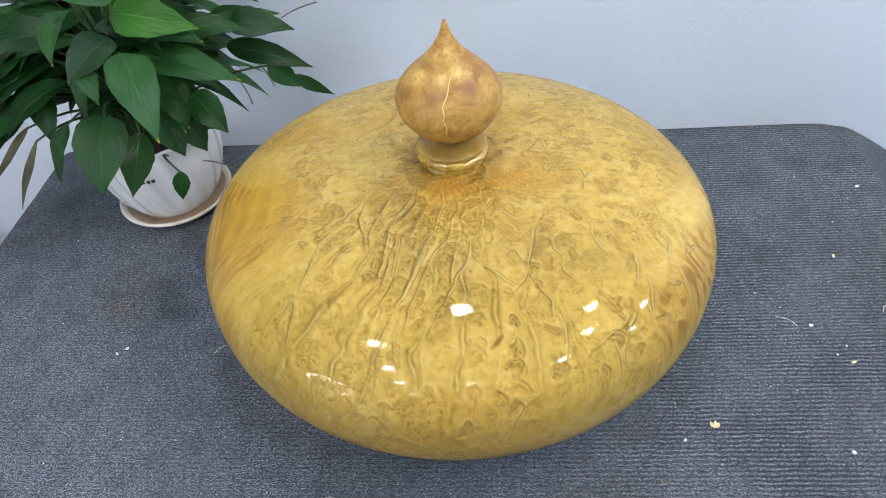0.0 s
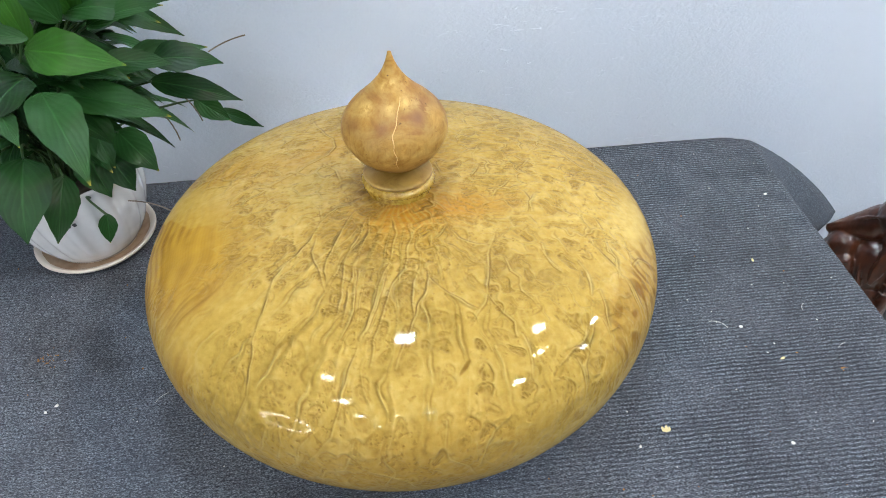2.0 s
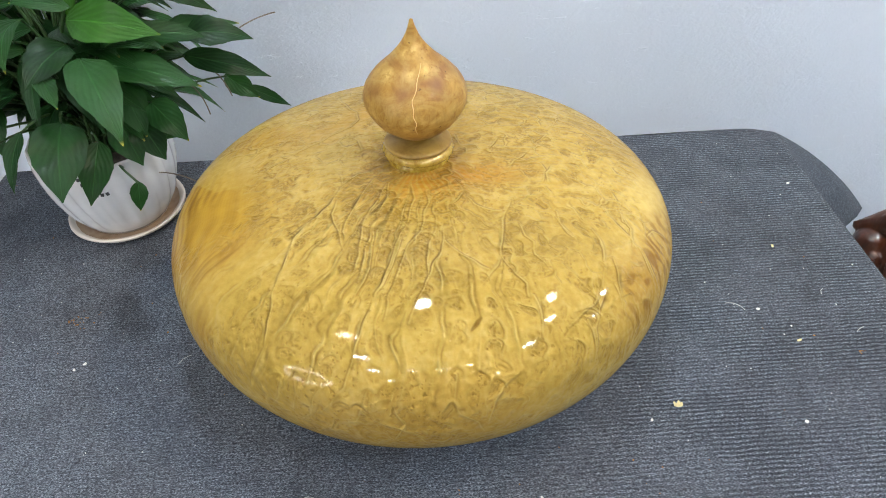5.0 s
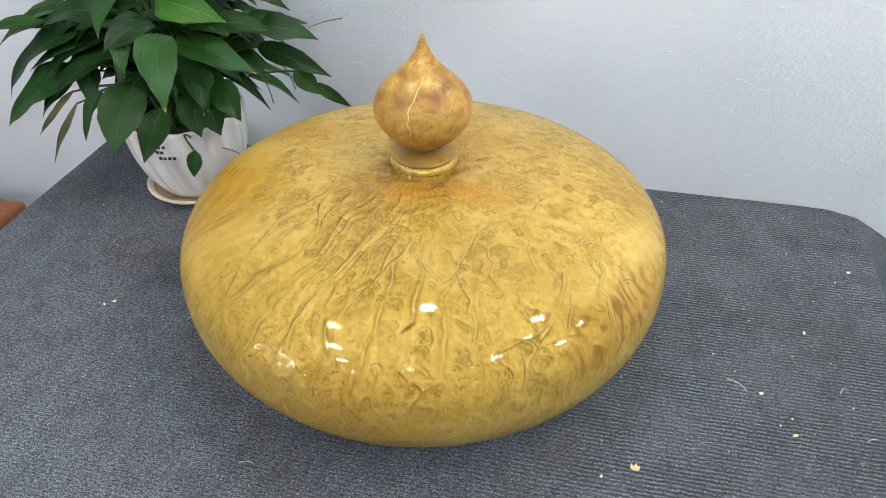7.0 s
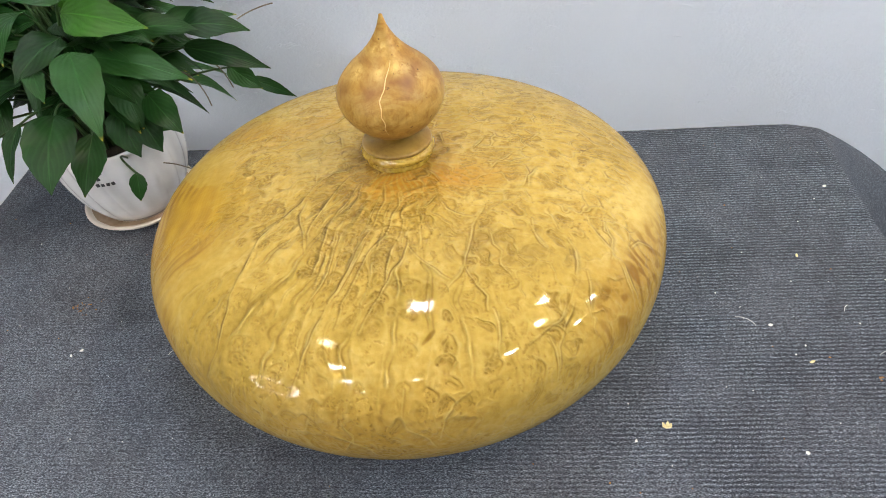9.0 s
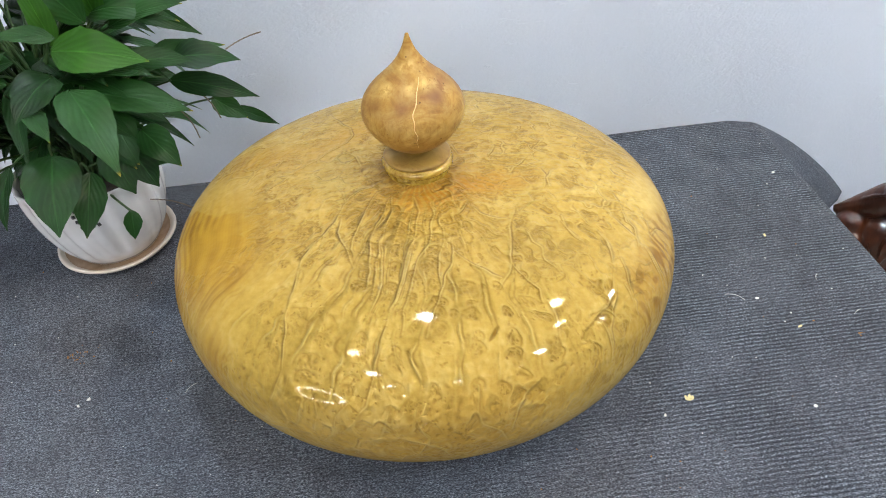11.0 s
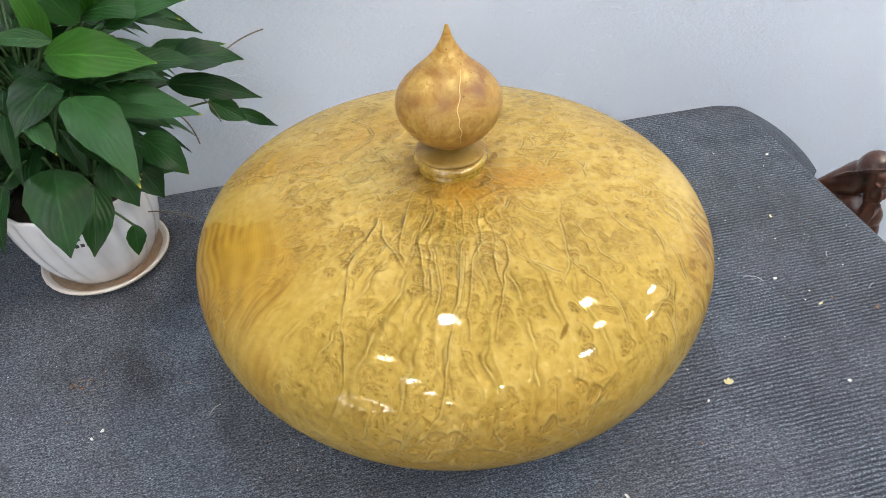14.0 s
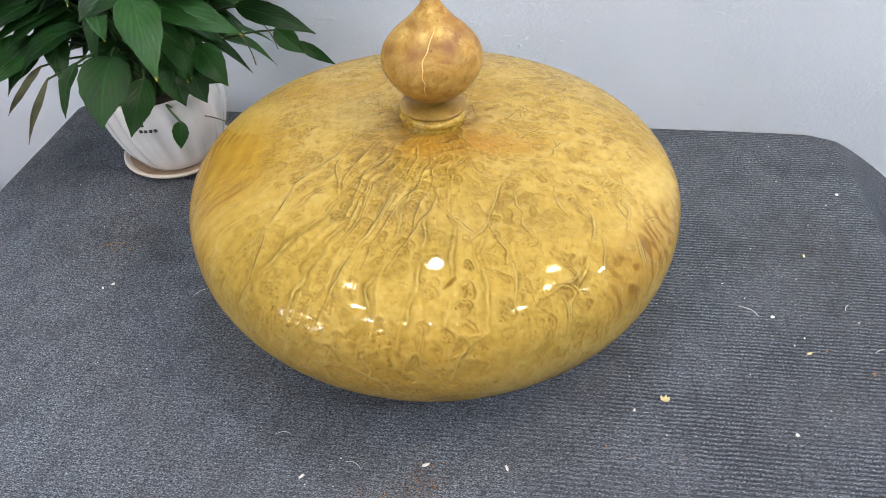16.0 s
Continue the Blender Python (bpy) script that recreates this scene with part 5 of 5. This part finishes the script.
# ---- beyond the table ----
def statue():
    """A carved hooded figure with a long beard, one plain mesh, on a black stand."""
    base = Vector((1.112, 1.116, 0.0))
    bm = bmesh.new()

    def lump(x, y, z, rx, ry, rz, tilt=0.0, seg=20):
        made = bmesh.ops.create_uvsphere(bm, u_segments=seg, v_segments=seg // 2 + 2, radius=1)["verts"]
        m = Matrix.Translation((x, y, z)) @ Matrix.Rotation(radians(tilt), 4, "Y") @ Matrix.Diagonal((rx, ry, rz, 1))
        for v in made:
            v.co = m @ v.co

    def ridge(r, *points):
        pts = [Vector(p) for p in points]
        if len(pts) == 3:
            pts = bezier(pts[0], pts[1] * 2 - (pts[0] + pts[2]) / 2, pts[2], 10)
        tube(bm, pts, [r * (0.5 + 0.5 * math.sin(math.pi * (i + 0.5) / len(pts))) for i in range(len(pts))], 8)

    lump(-0.038, 0.008, 0.524, 0.056, 0.054, 0.050)               # hood
    lump(-0.014, -0.016, 0.492, 0.033, 0.038, 0.056)              # face
    lump(-0.006, -0.030, 0.530, 0.026, 0.024, 0.015)              # forehead
    for p, q, r in (((0.008, -0.030, 0.550), (-0.034, -0.050, 0.551), (-0.082, -0.030, 0.522)), ((-0.078, -0.032, 0.524), (-0.112, -0.020, 0.505), (-0.150, -0.008, 0.470)), ((-0.146, -0.010, 0.474), (-0.175, -0.004, 0.455), (-0.205, 0.0, 0.434))):
        ridge(0.0046, p, q, r)                                    # rim of the hood
    for i in range(16):                                           # cloak falling from the hood to the shoulder
        t = i / 15
        r = 0.034 * (1 - t) + 0.013
        lump(-0.078 - 0.112 * t, 0.016 - 0.012 * t, 0.532 - 0.090 * t - r, r, r * 1.1, r)
    lump(0.004, -0.056, 0.486, 0.006, 0.010, 0.014, -10)          # nose
    lump(0.004, -0.060, 0.477, 0.009, 0.008, 0.006)
    for sx in (-1, 1):
        ridge(0.0034, (-0.008 + sx * 0.022, -0.046, 0.508), (-0.008 + sx * 0.013, -0.055, 0.514), (-0.004 + sx * 0.003, -0.056, 0.507))
        lump(-0.006 + sx * 0.016, -0.046, 0.484, 0.011, 0.011, 0.010)
        ridge(0.0036, (0.000 + sx * 0.003, -0.062, 0.470), (-0.002 + sx * 0.013, -0.060, 0.467), (-0.004 + sx * 0.024, -0.048, 0.452))
    lump(-0.008, -0.044, 0.440, 0.026, 0.024, 0.034)              # beard
    lump(-0.014, -0.054, 0.402, 0.019, 0.018, 0.042, 4)
    for dx in (-0.014, -0.005, 0.005, 0.014):
        ridge(0.0030, (-0.006 + dx, -0.066, 0.452), (-0.012 + dx, -0.074, 0.410), (-0.018 + dx * 0.4, -0.070, 0.358))
    lump(-0.136, -0.006, 0.406, 0.052, 0.050, 0.042)              # shoulders and sleeves
    lump(-0.150, -0.004, 0.350, 0.052, 0.054, 0.080)
    lump(-0.110, -0.046, 0.372, 0.034, 0.030, 0.034)
    lump(-0.092, -0.062, 0.340, 0.026, 0.026, 0.030)
    lump(-0.060, -0.070, 0.318, 0.024, 0.018, 0.018)
    lump(0.016, -0.010, 0.402, 0.026, 0.036, 0.030)
    lump(0.032, -0.018, 0.352, 0.020, 0.030, 0.050, -8)
    lump(0.036, -0.034, 0.296, 0.021, 0.030, 0.042)
    lump(0.020, -0.062, 0.262, 0.026, 0.026, 0.028)
    lump(-0.045, 0.004, 0.360, 0.080, 0.062, 0.090)               # chest
    for k in range(5):                                            # folds of the cloak and sleeves
        ridge(0.0050, (-0.185 + 0.010 * k, -0.042, 0.415 - 0.030 * k), (-0.145 + 0.008 * k, -0.064, 0.388 - 0.030 * k), (-0.096 + 0.006 * k, -0.074, 0.396 - 0.032 * k))
        ridge(0.0042, (-0.066 + 0.010 * k, -0.062, 0.400 - 0.020 * k), (-0.052 + 0.010 * k, -0.072, 0.352 - 0.020 * k), (-0.040 + 0.008 * k, -0.072, 0.300 - 0.020 * k))
        ridge(0.0040, (0.050, -0.038, 0.372 - 0.026 * k), (0.036, -0.052, 0.362 - 0.027 * k), (0.014, -0.052, 0.368 - 0.027 * k))
    lump(-0.045, 0.000, 0.235, 0.110, 0.085, 0.120)               # lap and robe
    lump(0.010, -0.050, 0.195, 0.050, 0.048, 0.080, 30)
    lump(-0.100, -0.050, 0.205, 0.055, 0.048, 0.070, -25)
    lump(-0.035, 0.000, 0.085, 0.150, 0.112, 0.050)               # root base
    bmesh.ops.transform(bm, matrix=Matrix.Rotation(radians(-46), 4, "Z") @ Matrix.Diagonal((0.76, 0.76, 1, 1)), verts=bm.verts)
    me = mesh_of(bm, ROSEWOOD)
    ob = new("statue", me)
    ob.location = base
    mod = ob.modifiers.new("carve", "REMESH")
    mod.mode, mod.voxel_size, mod.use_smooth_shade = "VOXEL", 0.0028, True
    sm = ob.modifiers.new("soften", "SMOOTH")
    sm.factor, sm.iterations = 0.5, 1
    tex = bpy.data.textures.new("folds", "CLOUDS")
    tex.noise_scale = 0.014
    dis = ob.modifiers.new("folds", "DISPLACE")
    dis.texture, dis.strength, dis.mid_level = tex, 0.0022, 0.5
    tagged(ob, "glossy dark red-brown carved wooden hooded figure beside the table", "statue")
    t = thing("statue_stand", "low black lacquered wooden stand under the carving", "stand", at=(base.x, base.y, 0))
    part("top", box(bmesh.new(), -0.20, 0.32, -0.18, 0.16, 0.018, 0.048, 0.004), BLACKWOOD, t, smooth=False)
    for x in (-0.17, 0.29):
        for y in (-0.15, 0.13):
            part("foot", box(bmesh.new(), x - 0.018, x + 0.018, y - 0.018, y + 0.018, 0, 0.019, 0.003), BLACKWOOD, t, smooth=False)


statue()


def bench():
    t = thing("wooden_bench", "orange-brown varnished wooden bench with a dark frame", "bench", at=(-1.306, 1.243, 0))
    part("seat", box(bmesh.new(), -0.95, 0.0, -0.40, 0.0, 0.414, 0.450, 0.012), BENCHWOOD, t)
    part("seat_edge", box(bmesh.new(), -0.945, -0.006, -0.395, -0.006, 0.396, 0.4138, 0.004), BENCHDARK, t, "dark brown moulded edge")
    part("shelf", box(bmesh.new(), -0.95, 0.0, -0.40, 0.0, 0.285, 0.310, 0.005), BENCHDARK, t, "dark brown lower shelf board")
    for x in (-0.90, -0.10):
        for y in (-0.36, -0.05):
            part("leg", box(bmesh.new(), x - 0.02, x + 0.02, y - 0.02, y + 0.02, 0, 0.284, 0.004), BENCHDARK, t)
            part("post", box(bmesh.new(), x - 0.018, x + 0.018, y - 0.018, y + 0.018, 0.311, 0.3955, 0.004), BENCHDARK, t)


bench()


# ---- crumbs on the cloth ----
def crumb(name, x, y, size, material, label, category, shape=(1, 0.7, 0.4), seed=0, turn=0.0):
    r = random.Random(seed)
    bm = bmesh.new()
    bmesh.ops.create_icosphere(bm, subdivisions=1, radius=size / 2)
    for v in bm.verts:
        v.co = Vector((v.co.x * shape[0], v.co.y * shape[1], v.co.z * shape[2])) * (1 + r.uniform(-0.25, 0.25))
    bmesh.ops.rotate(bm, verts=bm.verts, matrix=Matrix.Rotation(turn, 3, "Z"))
    ob = part(name, bm, material, smooth=False)
    ob.location = (x, y, TOP + 0.0012 + size * shape[2] * 0.4)
    tagged(ob, label, category, "crumbs on the cloth")


WH = "tiny white crumb on the grey cloth"
for i, (x, y, s) in enumerate(((0.467, 0.692, 0.0075), (0.252, 0.510, 0.006), (0.453, 0.492, 0.007), (-0.548, 0.669, 0.0075), (-0.560, 0.659, 0.0065), (0.645, 0.996, 0.007), (0.503, 0.655, 0.0045), (0.486, 0.640, 0.004))):
    crumb("crumb", x, y, s * 0.85, CRUMB, WH, "crumb", (1, 0.75, 0.6), i, i * 1.3)
for i, (x, y, s) in enumerate(((0.503, 0.627, 0.008), (0.547, 0.830, 0.008))):
    crumb("wood_chip", x, y, s, CHIP, "small pale yellow wood chip on the cloth", "wood chip", (1, 0.6, 0.35), 30 + i, 0.4 + i)


def crown_chip():
    """A flat jagged shaving with three points."""
    bm = bmesh.new()
    out = [(-0.010, -0.003), (-0.003, -0.007), (0.007, -0.006), (0.010, 0.004), (0.004, 0.001), (0.001, 0.007), (-0.003, 0.001), (-0.009, 0.006)]
    lo = [bm.verts.new((x * 0.62, y * 0.62, 0.0)) for x, y in out]
    hi = [bm.verts.new((x * 0.62, y * 0.62, 0.0018 + 0.0015 * (i % 3))) for i, (x, y) in enumerate(out)]
    bm.faces.new(lo[::-1])
    bm.faces.new(hi)
    for i in range(8):
        bm.faces.new((lo[i], lo[(i + 1) % 8], hi[(i + 1) % 8], hi[i]))
    ob = part("wood_shaving", bm, CHIP, smooth=False)
    ob.location = (0.294, 0.532, TOP + 0.0015)
    ob.rotation_euler = (0.1, 0.12, 0.1)
    tagged(ob, "jagged pale yellow wood shaving on the cloth", "wood shaving")


crown_chip()


def scatter(name, label, category, material, places, lo, hi, seed, flat=0.45):
    """Many specks joined in one object."""
    r = random.Random(seed)
    bm = bmesh.new()
    for x, y in places:
        s = r.uniform(lo, hi)
        m = Matrix.Translation((x, y, TOP + 0.0016)) @ Matrix.Rotation(r.uniform(0, 3.14), 4, "Z") @ Matrix.Diagonal((s, s * r.uniform(0.25, 0.8), s * flat, 1))
        bmesh.ops.create_icosphere(bm, subdivisions=1, radius=0.5, matrix=m)
    ob = part(name, bm, material, smooth=False)
    tagged(ob, label, category, kind="stuff")


def on_cloth(r):
    while True:
        x, y = r.uniform(TX0 + 0.03, TX1 - 0.02), r.uniform(TY0 + 0.05, TY1 - 0.03)
        if math.hypot(x - VX, y - VY) > 0.27 and math.hypot(x - PX0, y - PY0) > 0.115:
            return x, y


rs = random.Random(8)
scatter("dust", "fine white dust specks scattered over the cloth", "dust", CRUMB, [on_cloth(rs) for _ in range(150)], 0.0010, 0.0032, 2)
scatter("sawdust", "fine brown sawdust specks scattered over the cloth", "sawdust", SAWDUST, [on_cloth(rs) for _ in range(60)] + [(-0.581 + rs.gauss(0, 0.014), 0.760 + rs.gauss(0, 0.009)) for _ in range(34)] + [(0.585 + rs.gauss(0, 0.004), 0.60 + rs.gauss(0, 0.004)) for _ in range(8)], 0.0015, 0.0042, 3)


rg = random.Random(21)
scatter("golden_dust", "fine golden sawdust strewn on the cloth before the vessel", "sawdust", SAWDUST, [(rg.gauss(-0.012, 0.014), rg.gauss(0.375, 0.022)) for _ in range(170)] + [(rg.gauss(-0.06, 0.022), rg.gauss(0.355, 0.012)) for _ in range(90)], 0.0009, 0.0027, 6)


def fibre(x, y, turn, length, bend):
    c, s = math.cos(turn), math.sin(turn)
    pts = [Vector((x + c * (k - 0.5) * length - s * bend * (0.25 - (k - 0.5) ** 2) * 4, y + s * (k - 0.5) * length + c * bend * (0.25 - (k - 0.5) ** 2) * 4, TOP + 0.0025 + 0.003 * k * (1 - k))) for k in (i / 7 for i in range(8))]
    ob = part("fibre", tube(bmesh.new(), pts, [0.00032] * 8, 5), CRUMB)
    tagged(ob, "thin pale curled fibre lying on the cloth", "fibre", "fibres on the cloth")


for x, y, turn, ln, bd in ((0.435, 0.700, -0.6, 0.030, 0.005), (-0.40, 0.665, 0.8, 0.022, 0.002), (0.60, 0.64, 0.5, 0.016, 0.001), (-0.10, 0.395, -0.4, 0.022, 0.004), (0.58, 0.72, 1.0, 0.014, 0.002), (-0.20, 0.43, 0.2, 0.02, 0.003)):
    fibre(x, y, turn, ln, bd)
for x, y, turn in ((-0.010, 0.405, 0.5), (-0.16, 0.375, 0.9), (-0.09, 0.330, 1.1), (0.09, 0.41, 1.9)):
    crumb("seed_husk", x, y, 0.010, CRUMB, "small pale seed husk on the cloth", "husk", (1, 0.4, 0.3), int(turn * 10), turn)
